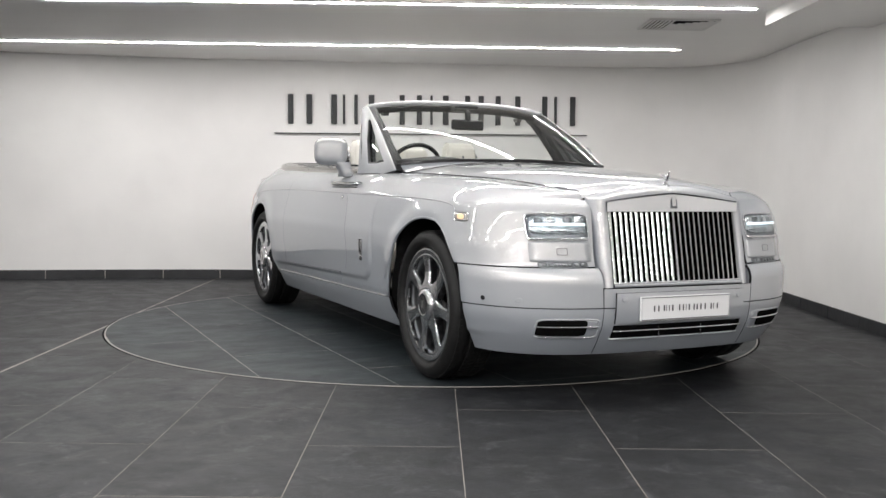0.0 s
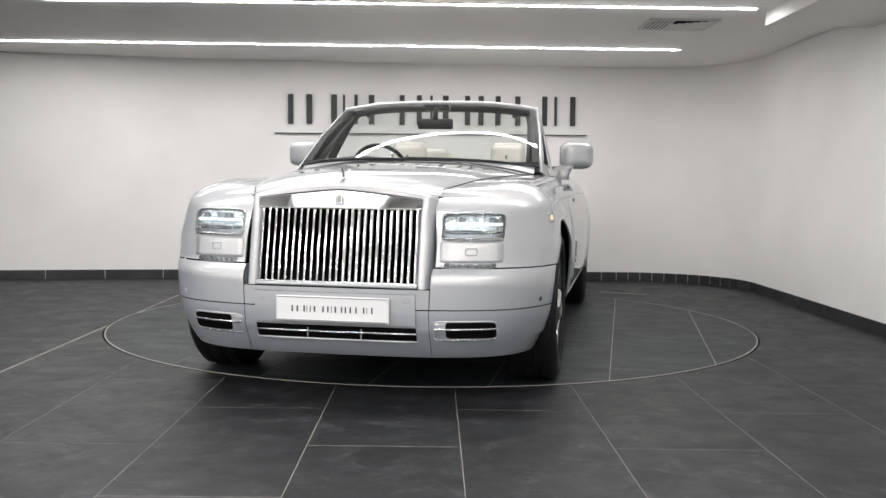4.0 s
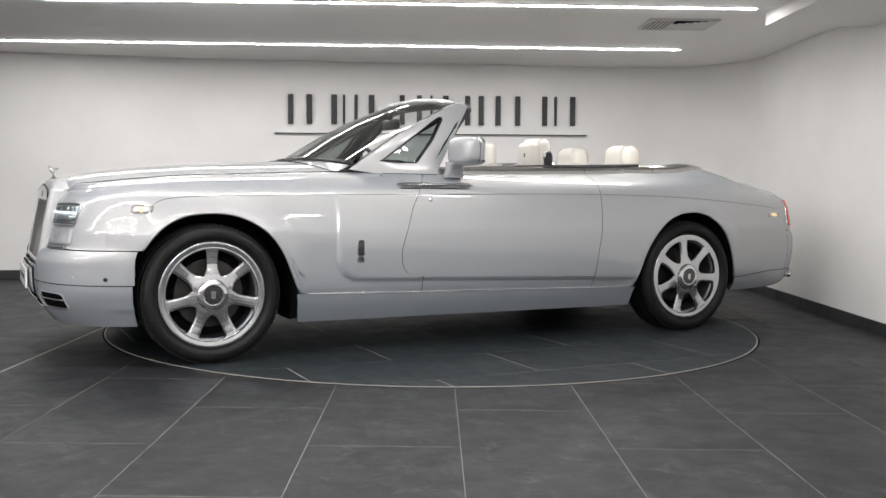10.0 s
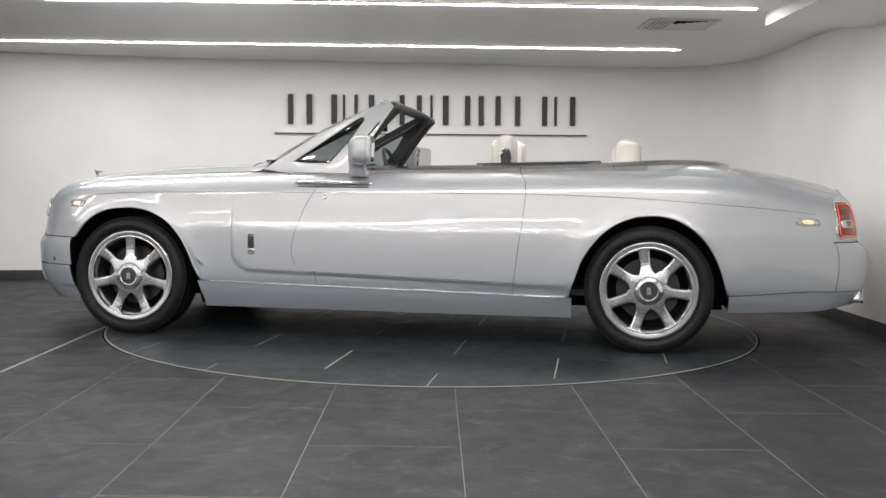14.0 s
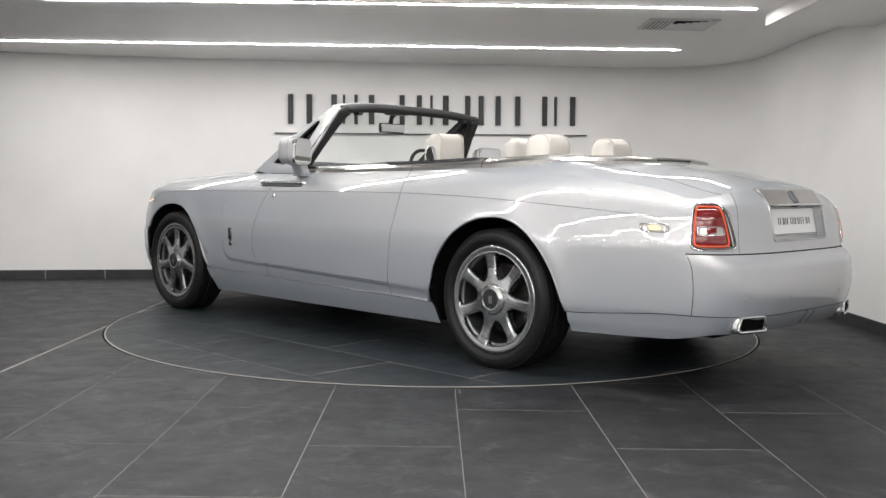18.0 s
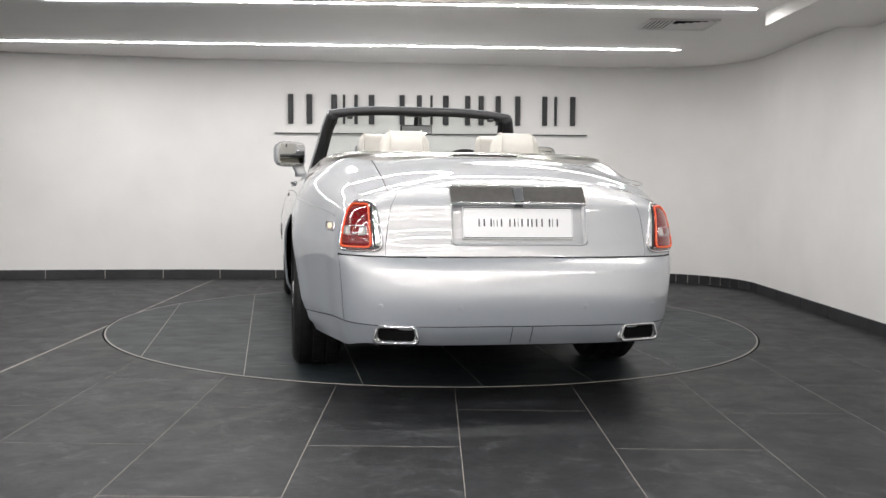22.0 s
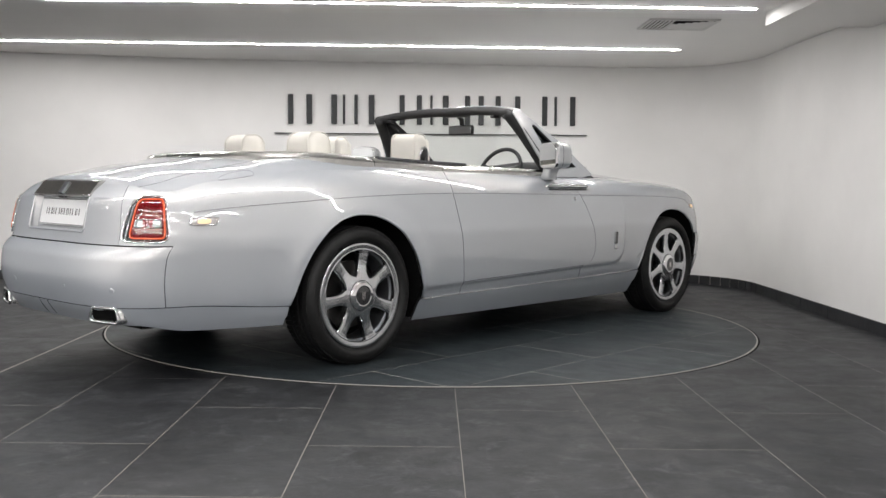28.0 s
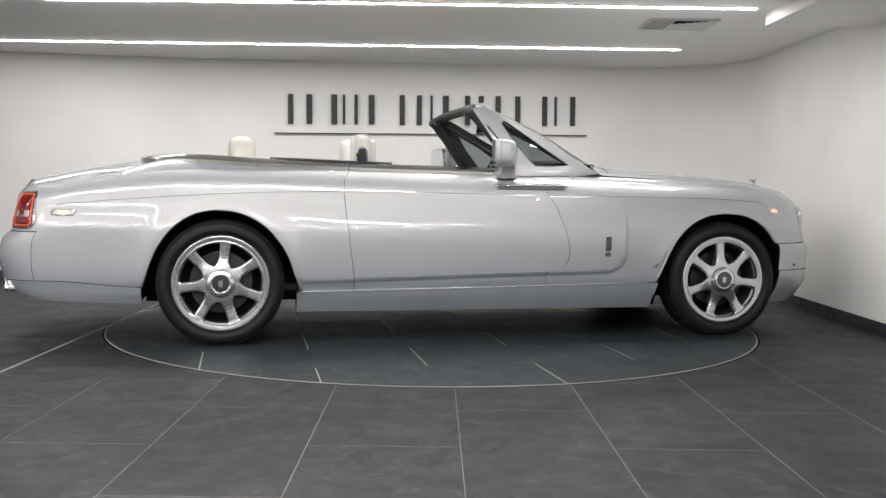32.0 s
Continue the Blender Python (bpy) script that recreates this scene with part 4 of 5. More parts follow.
def loft(sections, axis, n=5.0, steps=32):
    """Rounded cross-sections (at, c1, c2, h1, h2) strung along an axis, closed at both ends."""
    v, f = [], []
    for at, c1, c2, h1, h2 in sections:
        for k in range(steps):
            a = 2 * math.pi * k / steps
            c, q = math.cos(a), math.sin(a)
            p = c1 + h1 * math.copysign(abs(c) ** (2 / n), c)
            r = c2 + h2 * math.copysign(abs(q) ** (2 / n), q)
            v.append((at, p, r) if axis == 0 else (p, r, at))
    for i in range(len(sections) - 1):
        for k in range(steps):
            a, b = i * steps + k, i * steps + (k + 1) % steps
            f.append((a, b, b + steps, a + steps))
    f += [list(range(steps))[::-1], [(len(sections) - 1) * steps + k for k in range(steps)]]
    bm = bmesh.new()
    vs = [bm.verts.new(p) for p in v]
    for q in f:
        bm.faces.new([vs[i] for i in q])
    bmesh.ops.recalc_face_normals(bm, faces=bm.faces)
    return bm


# ---------------------------------------------------------------- side details
COACH_Z = [(1.99, 0.875), (1.967, 0.890), (1.914, 0.907), (1.75, 0.921), (1.443, 0.931), (0.396, 0.941), (-0.6, 0.950), (-0.91, 0.950), (-1.345, 0.942), (-1.693, 0.928), (-2.04, 0.905), (-2.39, 0.878), (-2.635, 0.852)]
for sy in (1, -1):
    xs = span(1.99, 0.42, 40)
    strip_on("coach_line", [(s_of_x(x), curve(COACH_Z, x)) for x in xs], 0.0002, 0.0022, COACH, wing[0 if sy > 0 else 1], sy)
    strip_on("coach_line", [(s_of_x(x), curve(COACH_Z, x)) for x in span(0.425, -0.905, 30)], 0.0002, 0.0022, COACH, door[0 if sy > 0 else 1], sy)
    strip_on("coach_line", [(s_of_x(x), curve(COACH_Z, x)) for x in span(-0.918, -2.635, 40)], 0.0002, 0.0022, COACH, quarter[0 if sy > 0 else 1], sy)
    w, d, q = (wing[0], door[0], quarter[0]) if sy > 0 else (wing[1], door[1], quarter[1])
    # side repeater lamps
    for nm, x, z, hx, host, sl in (("side_lamp", 2.045, 0.850, 0.058, w, -0.006), ("side_lamp", -2.585, 0.806, 0.074, q, 0.008)):
        f = f_side(x, z, hx, 0.0195, sl)
        lamp = pad(nm, f, 0.003, CLEAR_L, None, sy, 5, "clear side lamp with an amber bulb lit", 0.003)
        rim_on("bezel", f, 0.002, 0.0028, CHROME, lamp, sy, 5)
        pad("bulb_glow", f_side(x, z, hx * 0.5, 0.013, sl * 0.7), 0.0068, AMBER_ON, lamp, sy, 2.6)
    # door handle bar over the seam: fixed half on the wing, moving half on the door
    for nm, xa, xb, host in (("handle_extension", 0.555, 0.402, w), ("door_handle", 0.398, 0.045, d)):
        v, fcs = [], []
        xs = span(xa, xb, 14)
        for x in xs:
            taper = min(1.0, (0.556 - x) / 0.05 + 0.25, (x - 0.043) / 0.05 + 0.25)
            q = on_skin(s_of_x(x), 0.998, 0.0, sy)
            for dz, pr in ((-0.015, -0.016), (-0.0185, 0.012), (-0.002, 0.036), (0.0025, 0.036), (0.014, 0.022), (0.013, -0.016)):
                v.append((q.x, q.y + sy * (pr * (0.5 + 0.5 * taper) if pr > 0 else pr), 0.999 + dz * taper))
        for i in range(len(xs) - 1):
            for j in range(6):
                a, b = i * 6 + j, i * 6 + (j + 1) % 6
                fcs.append((a, b, b + 6, a + 6))
        fcs += [list(range(5, -1, -1)), [(len(xs) - 1) * 6 + j for j in range(6)]]
        cpart(nm, (v, fcs), CHROME, "long polished chrome door handle bar", True, host)
    # black strip paints the shadow line under the handle bar
    strip_on("handle_shadow", [(s_of_x(x), 0.9765) for x in span(0.53, 0.07, 24)], 0.001, 0.0035, BLACK, d, sy)
    pad("key_lock", f_side(0.345, 0.912, 0.0135, 0.0135), 0.004, CHROME, d, sy, 2, dome=0.003)
    # plain metal badge on the wing
    f = f_side(0.812, 0.628, 0.020, 0.046)
    badge = pad("wing_badge", f, 0.004, HUBM, w, sy, 8, "small upright metal badge")
    rim_on("badge_frame", f, 0.005, 0.003, CHROME, badge, sy, 8)
    pad("badge_foot", f_side(0.812, 0.562, 0.021, 0.016), 0.005, CHROME, w, sy, 6)
    # parking sensors
    pad("parking_sensor", f_side(2.18, 0.478, 0.010, 0.011), 0.0015, BLACK, None, sy, 2)
    strip_on("sill_highlight", [(s_of_x(x), sill_z(x) + 0.001) for x in span(1.12, -1.175, 60)], 0.0026, 0.0030, SATIN, None, sy, "thin bright sill strip")

# ---------------------------------------------------------------- front end
def front_x(y, z, proud=0.0):
    return skin(sy_exact(y, z), z)[0] + proud


def ped(y):
    """Top edge of the radiator's chrome header."""
    return 0.973 - 0.040 * min(abs(y) / 0.385, 1.25) ** 1.25


def nose_x(y):
    """Front of the painted radiator surround."""
    ay = abs(y)
    return 2.508 - 0.004 * (ay / 0.4) ** 2 - (0.07 * ((ay - 0.40) / 0.04) ** 2.6 if ay > 0.40 else 0.0)


BX = 2.345


def lean(z):
    """How far the radiator stands back at a height."""
    return 0.19 * (z - 0.56) - 0.012


SHEAR = Matrix(((1, 0, -0.19, 0.19 * 0.56 + 0.012), (0, 1, 0, 0), (0, 0, 1, 0), (0, 0, 0, 1)))


def leaned(v):
    return [(x - lean(z), y, z) for x, y, z in v]


def nose_fn(u, v):
    y = -0.440 + 0.88 * u
    a = math.pi / 2 * v
    z0 = ped(y)
    x0 = nose_x(y) - lean(z0)
    z1 = roof(BX, y)
    return BX + (x0 - BX) * math.cos(a) ** 0.9, y, z0 + (z1 - z0) * math.sin(a) ** 0.8


def nose_top(x, y):
    """Height of the surround's upper skin over (x, y)."""
    if x <= BX:
        return roof(x, y) - 0.001
    c = min((x - BX) / (nose_x(y) - lean(ped(y)) - BX), 1.0) ** (1 / 0.9)
    return ped(y) + (roof(BX, y) - ped(y)) * max(1 - c * c, 0) ** 0.4


sheet("radiator_surround", nose_fn, span(0, 1, 49), span(0, 1, 14), PAINT, car, "silver painted surround of the radiator", flip=False)
for sy in (1, -1):
    sec = [(2.470, 0.377), (2.500, 0.379), (2.507, 0.388)] + [(nose_x(y), y) for y in (0.40, 0.41, 0.42, 0.428, 0.434, 0.44)] + [(2.425, 0.4402), (2.405, 0.4405), (2.39, 0.4405), (2.375, 0.4405), (2.33, 0.441), (2.28, 0.441)]

    def col(u, v):
        x, y = sec[min(int(round(u * (len(sec) - 1))), len(sec) - 1)]
        z1 = 0.95
        for _ in range(4):
            z1 = nose_top(x - lean(z1), y)
        z = 0.536 + (z1 - 0.536) * v
        return x - lean(z), y, z
    sheet("surround_post", col, span(0, 1, len(sec)), span(0, 1, 14), PAINT, car, mirror=sy < 0, flip=False, flange=0)


def beam(u, v):
    sec2 = [(2.470, 0.5565), (2.500, 0.5560), (2.508, 0.551), (2.510, 0.543), (2.505, 0.5365), (2.47, 0.536)]
    x, z = sec2[min(int(round(v * 5)), 5)]
    return x - lean(z), -0.377 + 0.754 * u, z


sheet("surround_beam", beam, span(0, 1, 21), span(0, 1, 6), PAINT, car, flip=True, flange=0)
# black plate paints the shade between the vanes
grille = cpart("radiator_grille", moved(box(2.43, -0.377, 0.55, 2.445, 0.377, 0.90), SHEAR), VOID_SHADE, "polished radiator grille of upright chrome vanes")
for i in range(25):
    y = -0.364 + i * 0.7285 / 24
    v, fc = [], []
    # blades splay outwards from the middle of the radiator, with a rounded front edge
    k = 0.40 if y > 0.001 else -0.40 if y < -0.001 else 0.0
    sec = [(x, w + k * (2.497 - x)) for x, w in ((2.447, -0.0035), (2.482, -0.0062), (2.4945, -0.0062), (2.4990, -0.0040), (2.5005, 0.0), (2.4990, 0.0040), (2.4945, 0.0062), (2.482, 0.0062), (2.447, 0.0035))]
    for z in (0.556, 0.66, 0.78, 0.887):
        v += leaned([(x, y + w, z) for x, w in sec])
    for k in range(3):
        for j in range(9):
            a, b = k * 9 + j, k * 9 + (j + 1) % 9
            fc.append((a, b, b + 9, a + 9))
    part("vane", (v, fc), VANE, grille)
v, fc = [], []
for i in range(25):
    y = -0.384 + 0.768 * i / 24
    v += [(2.500, y, 0.884), (2.509, y, 0.887), (2.509, y, 0.895), (2.516, y, ped(y) - 0.004), (2.503, y, ped(y) + 0.001)]
for i in range(24):
    for j in range(4):
        a = i * 5 + j
        fc.append((a, a + 5, a + 6, a + 1))
part("grille_header", (leaned(v), fc), CHROME, grille, "polished chrome radiator header")
part("header_seam", tube([(2.512 - lean(ped(y)), y, ped(y) + 0.002) for y in span(-0.384, 0.384, 25)], 0.0022, False, 6), SEAM_SHADE, grille)
part("grille_badge", moved(box(2.506, -0.020, 0.902, 2.514, 0.020, 0.966, 0.003), SHEAR), ALLOY_D, grille, "small plain metal badge")
part("badge_face", moved(box(2.513, -0.012, 0.912, 2.516, 0.012, 0.956, 0.002), SHEAR), CHROME, grille)
part("grille_base_lip", moved(box(2.49, -0.377, 0.553, 2.506, 0.377, 0.560, 0.002), SHEAR), CHROME, grille)


def statue():
    """A small plain leaning figure on a round foot."""
    prof = [(0.0, 0.03), (0.006, 0.028), (0.012, 0.017), (0.022, 0.013), (0.035, 0.010), (0.05, 0.009), (0.065, 0.012), (0.078, 0.011), (0.086, 0.007), (0.093, 0.008), (0.10, 0.006), (0.104, 0.001)]
    v, fc = [], []
    for z, r in prof:
        lean = 0.035 * (z / 0.1) ** 1.6
        for k in range(12):
            a = 2 * math.pi * k / 12
            v.append((2.385 + lean + r * 1.1 * math.cos(a), r * math.sin(a), 1.002 + z * 0.92))
    for i in range(len(prof) - 1):
        for k in range(12):
            a, b = i * 12 + k, i * 12 + (k + 1) % 12
            fc.append((a, b, b + 12, a + 12))
    for sy in (1, -1):
        b0 = len(v)
        for t in span(0, 1, 6):
            x, y, z = 2.402 - 0.040 * t, sy * (0.008 + 0.026 * t), 1.060 + 0.030 * t - 0.012 * t * t
            w = 0.013 * (1 - 0.6 * t)
            v += [(x, y, z - w), (x + 0.006, y, z), (x, y, z + w), (x - 0.006, y, z)]
        for i in range(5):
            for j in range(4):
                a, b = b0 + i * 4 + j, b0 + i * 4 + (j + 1) % 4
                fc.append((a, b, b + 4, a + 4))
    v = [(2.392 + (x - 2.392) * 0.78, y * 0.8, 1.005 + (z - 1.001) * 0.80) for x, y, z in v]
    return v, fc


cpart("mascot_figure", statue(), CHROME, "small polished winged mascot statue", True)

for sy in (1, -1):
    # inner end of the bumper beside the radiator
    sheet("bumper_end", lambda u, v: (2.36 + (front_x(0.437, 0.447 + 0.178 * v) - 2.362) * u, 0.4405, 0.447 + 0.178 * v), span(0, 1, 6), span(0, 1, 8), PAINT, car, mirror=sy < 0, flange=0)
    # headlamp: chrome-framed, with a bright bar and a clear cover
    f = f_front(0.607, 0.812, 0.138, 0.062)
    lamp = pad("headlamp", f, 0.0015, ALLOY_D, None, sy, 7, "rectangular headlamp with a lit white bar, chrome lower trim", steps=48)
    pad("reflector", f_front(0.607, 0.822, 0.128, 0.044), 0.004, LAMP_IN, lamp, sy, 6, "silvery faceted lamp reflector")
    for k, y in enumerate((0.515, 0.56, 0.64, 0.69)):
        pad("lamp_cell", f_front(y, 0.838, 0.018, 0.018), 0.008, ALLOY_D if k % 2 else CHROME, lamp, sy, 3, dome=0.006)
    pad("lamp_bowl", f_front(0.60, 0.800, 0.10, 0.012), 0.006, LAMP_IN, lamp, sy, 4, dome=0.004)
    strip_on("light_bar", [(sy_exact(y, 0.822), 0.822) for y in span(0.486, 0.728, 14)], 0.012, 0.0065, LAMP_ON, lamp, sy, "glowing white light bar")
    strip_on("lower_trim", [(sy_exact(y, 0.757), 0.757) for y in span(0.476, 0.738, 14)], 0.006, 0.0075, CHROME, lamp, sy, "chrome trim strip")
    rim_on("bezel", f, 0.003, 0.0035, CHROME, lamp, sy, 7)
    pad("cover_glass", f_front(0.607, 0.815, 0.132, 0.054), 0.022, LAMP_GLASS, lamp, sy, 7, skirt=0.004)
    pad("lamp_panel", f_front(0.604, 0.700, 0.138, 0.047), 0.0035, PAINT, None, sy, 14, steps=56)
    # washer flap and the row of small lights below
    rim_on("washer_flap", f_front(0.603, 0.700, 0.024, 0.015), 0.0115, 0.0016, COACH, None, sy, 8)
    fog = pad("daylight_strip", f_front(0.600, 0.640, 0.112, 0.014), 0.003, ALLOY_D, None, sy, 6, "narrow row of small lights under the headlamp")
    for k in range(7):
        pad("small_light", f_front(0.515 + k * 0.028, 0.640, 0.011, 0.008), 0.005, ALLOY_D, fog, sy, 3, dome=0.003, steps=16, rings=2)
    # bumper air slot with two bright bars
    f = f_front(0.585, 0.348, 0.138, 0.045)
    slot = pad("bumper_slot", f, 0.001, PAINT, None, sy, 7, "dark bumper air slot with a bright bar")
    # no hole is cut; a black patch paints the slot's shade
    pad("slot_shade", f_front(0.612, 0.352, 0.108, 0.039), 0.0025, VOID_SHADE, slot, sy, 8)
    rim_on("slot_rim", f, 0.0, 0.0045, PAINT, slot, sy, 7)
    strip_on("slot_bar", [(sy_exact(y, 0.358), 0.358) for y in span(0.455, 0.720, 12)], 0.004, 0.0055, CHROME, slot, sy)
    strip_on("slot_bar", [(sy_exact(y, 0.307), 0.307) for y in span(0.462, 0.705, 12)], 0.003, 0.003, CHROME, slot, sy)
    strip_on("bumper_seam", [(sy_exact(0.432, z), z) for z in span(0.222, 0.44, 10)], 0.0, 0.0016, SEAM_SHADE, None, sy)
    pad("parking_sensor", f_front(0.795, 0.478, 0.012, 0.012), 0.0015, PAINT, None, sy, 2)
    pad("parking_sensor", f_front(0.335, 0.484, 0.012, 0.012), 0.0165, PAINT, None, sy, 2)


def front_sheet(name, y0, y1, z0, z1, proud, material, ny, nz, label=""):
    return sheet(name, lambda u, v: (front_x(y0 + (y1 - y0) * u, z0 + (z1 - z0) * v, proud), y0 + (y1 - y0) * u, z0 + (z1 - z0) * v),
                 span(0, 1, ny), span(0, 1, nz), material, car, label, flip=False)


front_sheet("plate_carrier", -0.375, 0.375, 0.370, 0.513, 0.012, PAINT, 25, 6)
# flat black sheet on the uncut bumper paints the intake's shade
lower = front_sheet("lower_grille", -0.375, 0.375, 0.296, 0.360, 0.002, VOID_SHADE, 25, 4, "dark lower air intake with bright bars")
part("intake_bar", tube([(front_x(y, 0.333, 0.008), y, 0.333) for y in span(-0.374, 0.374, 15)], 0.0055, sides=8), CHROME, lower, smooth=True)
part("intake_lip", tube([(front_x(y, 0.293, 0.004), y, 0.293) for y in span(-0.376, 0.376, 15)], 0.005, sides=8), PAINT, lower, smooth=True)
for y in (-0.125, 0.125):
    part("intake_post", box(front_x(y, 0.33, 0.004), y - 0.003, 0.298, front_x(y, 0.33, 0.010), y + 0.003, 0.358), CHROME, lower)


def show_plate(x, z0, z1, hy, sx, tilt, bars_label):
    h = z1 - z0
    plate = cpart("show_plate", box(-0.006, -hy, -h / 2, 0.006, hy, h / 2, 0.004), PLATE, bars_label)
    plate.matrix_local = pose(OX + x, OY, (z0 + z1) / 2, 0, tilt, 0)
    rim = [(0.006 * sx, y, z) for y, z in ((-hy + 0.006, -h / 2 + 0.006), (hy - 0.006, -h / 2 + 0.006), (hy - 0.006, h / 2 - 0.006), (-hy + 0.006, h / 2 - 0.006))]
    part("plate_border", tube(rim, 0.0022, True, 6), ALLOY_D, plate)
    for a, b in STROKES:
        y0, y1 = sx * (a - 768) / 274 * hy * 0.78, sx * (b - 768) / 274 * hy * 0.78
        part("plain_bar", box(min(0.0055 * sx, 0.0075 * sx), min(y0, y1), -h * 0.12, max(0.0055 * sx, 0.0075 * sx), max(y0, y1), h * 0.12), INK, plate)
    return plate


show_plate(2.564, 0.381, 0.496, 0.262, 1, 0, "white show plate with a row of dark plain bars")

# ---------------------------------------------------------------- rear end
def rear_x(y, z, proud=0.0):
    return skin(sy_exact(y, z, True), z)[0] - proud


def flared(bm):
    """Narrows the top of a finisher."""
    for vt in bm.verts:
        vt.co.y *= 1 - 1.1 * (vt.co.z + 0.04)
    return bm


for sy in (1, -1):
    def f(a, b):
        inner, outer = sy_exact(0.6175 + 0.0175 * b, 0.816 + 0.109 * b, True), 2.172 + 0.010 * b
        return (inner + outer) / 2 - (inner - outer) / 2 * a, 0.816 + 0.109 * b

    def g(a, b):
        return f(0.12 + 0.78 * a, b * 0.88)
    lamp = pad("tail_lamp", f, 0.003, CHROME, None, sy, 7, "upright red tail lamp in a broad chrome frame, lit", steps=48)
    rim_on("bezel", f, 0.004, 0.0055, CHROME, lamp, sy, 6)
    pad("red_lens", g, 0.009, RED, lamp, sy, 8, "glossy red lens", dome=0.004)
    rim_on("light_guide", lambda a, b: g(a * 0.93, b * 0.95), 0.0105, 0.0046, RED_ON, lamp, sy, 9, "glowing orange-red light line", sides=6)
    strip_on("lens_seam", [f(-0.72, q) for q in span(-0.84, 0.86, 10)], 0.006, 0.0040, BLACK, lamp, sy)
    pad("clear_window", lambda a, b: g(0.02 + a * 0.74, -0.22 + b * 0.19), 0.0125, CLEAR_L, lamp, sy, 8)
    rim_on("window_frame", lambda a, b: g(0.02 + a * 0.76, -0.22 + b * 0.21), 0.0125, 0.0018, CHROME, lamp, sy, 8, sides=6)
    for q in (-0.62, 0.30, 0.62):
        strip_on("lens_rib", [g(p, q) for p in span(-0.78, 0.78, 8)], 0.0115, 0.0013, RED, lamp, sy)
    # exhaust finisher
    yc = sy * 0.550
    yaw = math.degrees(math.atan2(rear_x(0.63, 0.355) - rear_x(0.47, 0.355), 0.16)) * 0.7
    at = pose(rear_x(0.55, 0.355) - 0.011, yc, 0.350, 0, 0, -yaw * sy)
    tip = cpart("exhaust_tip", moved(flared(box(0.0, -0.102, -0.040, 0.14, 0.102, 0.044, 0.026, 5)), at), SATIN, "rectangular chrome exhaust finisher")
    ring = []
    for cy, cz, a0 in ((0.066, 0.018, 0), (-0.066, 0.018, 90), (-0.078, -0.016, 180), (0.078, -0.016, 270)):
        ring += [(-0.004, cy + 0.018 * math.cos(math.radians(a0 + 15 * k)), cz + 0.018 * math.sin(math.radians(a0 + 15 * k))) for k in range(7)]
    v, fc = tube(ring, 0.0085, True, 8)
    part("exhaust_rim", ([at @ q for q in v], fc), CHROME, tip, smooth=True)
    # black plate paints the shade inside the tip
    part("exhaust_shade", moved(moved(round_plate(0.012, 0.080, 0.026, 0.018), Matrix.Translation((0.0098, 0, 0.002))), at), VOID_SHADE, tip)
    for y in (0.28, 0.62):
        pad("parking_sensor", f_rear(y, 0.475, 0.011, 0.011), 0.0015, PAINT, None, sy, 2)
    # fuel flap line
    pts = [(-2.34 + 0.10 * math.cos(a), sy * (0.735 + 0.055 * math.sin(a))) for a in span(0, 2 * math.pi, 33)[:-1]]
    if sy < 0:
        cpart("fuel_flap", tube([(x, y, roof(x, y)) for x, y in pts], 0.0018, True, 5), COACH, "round flush fuel flap outline")
# boot lid's rear face with a sunk box for the plate
QB = 3.0 - SL - 0.003
Y_END = skin(3.0 - QB, 0.83)[1]


def boot_face_fn(y, v):
    s = 3.0 - QB if abs(y) >= Y_END else max(sy_exact(abs(y), 0.83, True), 3.0 - QB)
    z = float(np.interp(v, (0, 0.25, 0.26, 0.28, 0.29, 0.75, 0.76, 0.78, 0.79, 1), (0.69, 0.739, 0.742, 0.747, 0.750, 0.910, 0.913, 0.918, 0.921, top_z(s))))
    sunk = 0.045 if abs(y) < 0.3035 and 0.745 < z < 0.915 else 0.0
    x, yy, z = skin(s, z, 0.0)
    return x + sunk, math.copysign(yy, y), z


ys = span(0.309, Y_END, 16)
mid = [0.303, 0.3065]
ys = [-y for y in ys[::-1]] + [-y for y in mid[::-1]] + span(-0.300, 0.300, 25) + mid + ys
vs = span(0, 0.25, 6) + [0.26, 0.28] + span(0.29, 0.75, 6) + [0.76, 0.78] + span(0.79, 1, 6)
sheet("boot_face", boot_face_fn, ys, vs, PAINT, car, "silver boot lid rear face with a sunk plate box", flip=True)
# chrome handle panel over the plate
v, fc = [], []
for i in range(17):
    y = -0.308 + 0.616 * i / 16
    r = rear_x(y, 0.922)
    v += [(r + 0.04, y, 0.919), (r - 0.005, y, 0.920), (r - 0.006, y, 0.930), (-2.872 + 0.06 * y * y, y, 0.995), (-2.862 + 0.06 * y * y, y, 1.002), (-2.80, y, 1.002)]
for i in range(16):
    for j in range(6):
        a, b = i * 6 + j, i * 6 + (j + 1) % 6
        fc.append((a, b, b + 6, a + 6))
fc += [list(range(6)), [96 + j for j in range(5, -1, -1)]]
handle = cpart("boot_handle", (v, fc), STEEL, "broad polished metal panel above the rear plate")
part("handle_lip", tube([(rear_x(y, 0.922, 0.009), y, 0.923) for y in span(-0.307, 0.307, 9)], 0.0065, sides=8), CHROME, handle, smooth=True)
part("handle_lip", tube([(-2.868 + 0.06 * y * y, y, 0.9985) for y in span(-0.305, 0.305, 9)], 0.004, sides=8), CHROME, handle, smooth=True)
part("handle_badge", moved(box(-0.006, -0.022, -0.036, 0.006, 0.022, 0.036, 0.003), pose(-2.900, 0, 0.962, 0, 36, 0)), ALLOY_D, handle)
part("camera_lens", box(-2.925, -0.018, 0.908, -2.89, 0.018, 0.921, 0.004), BLACK, handle)
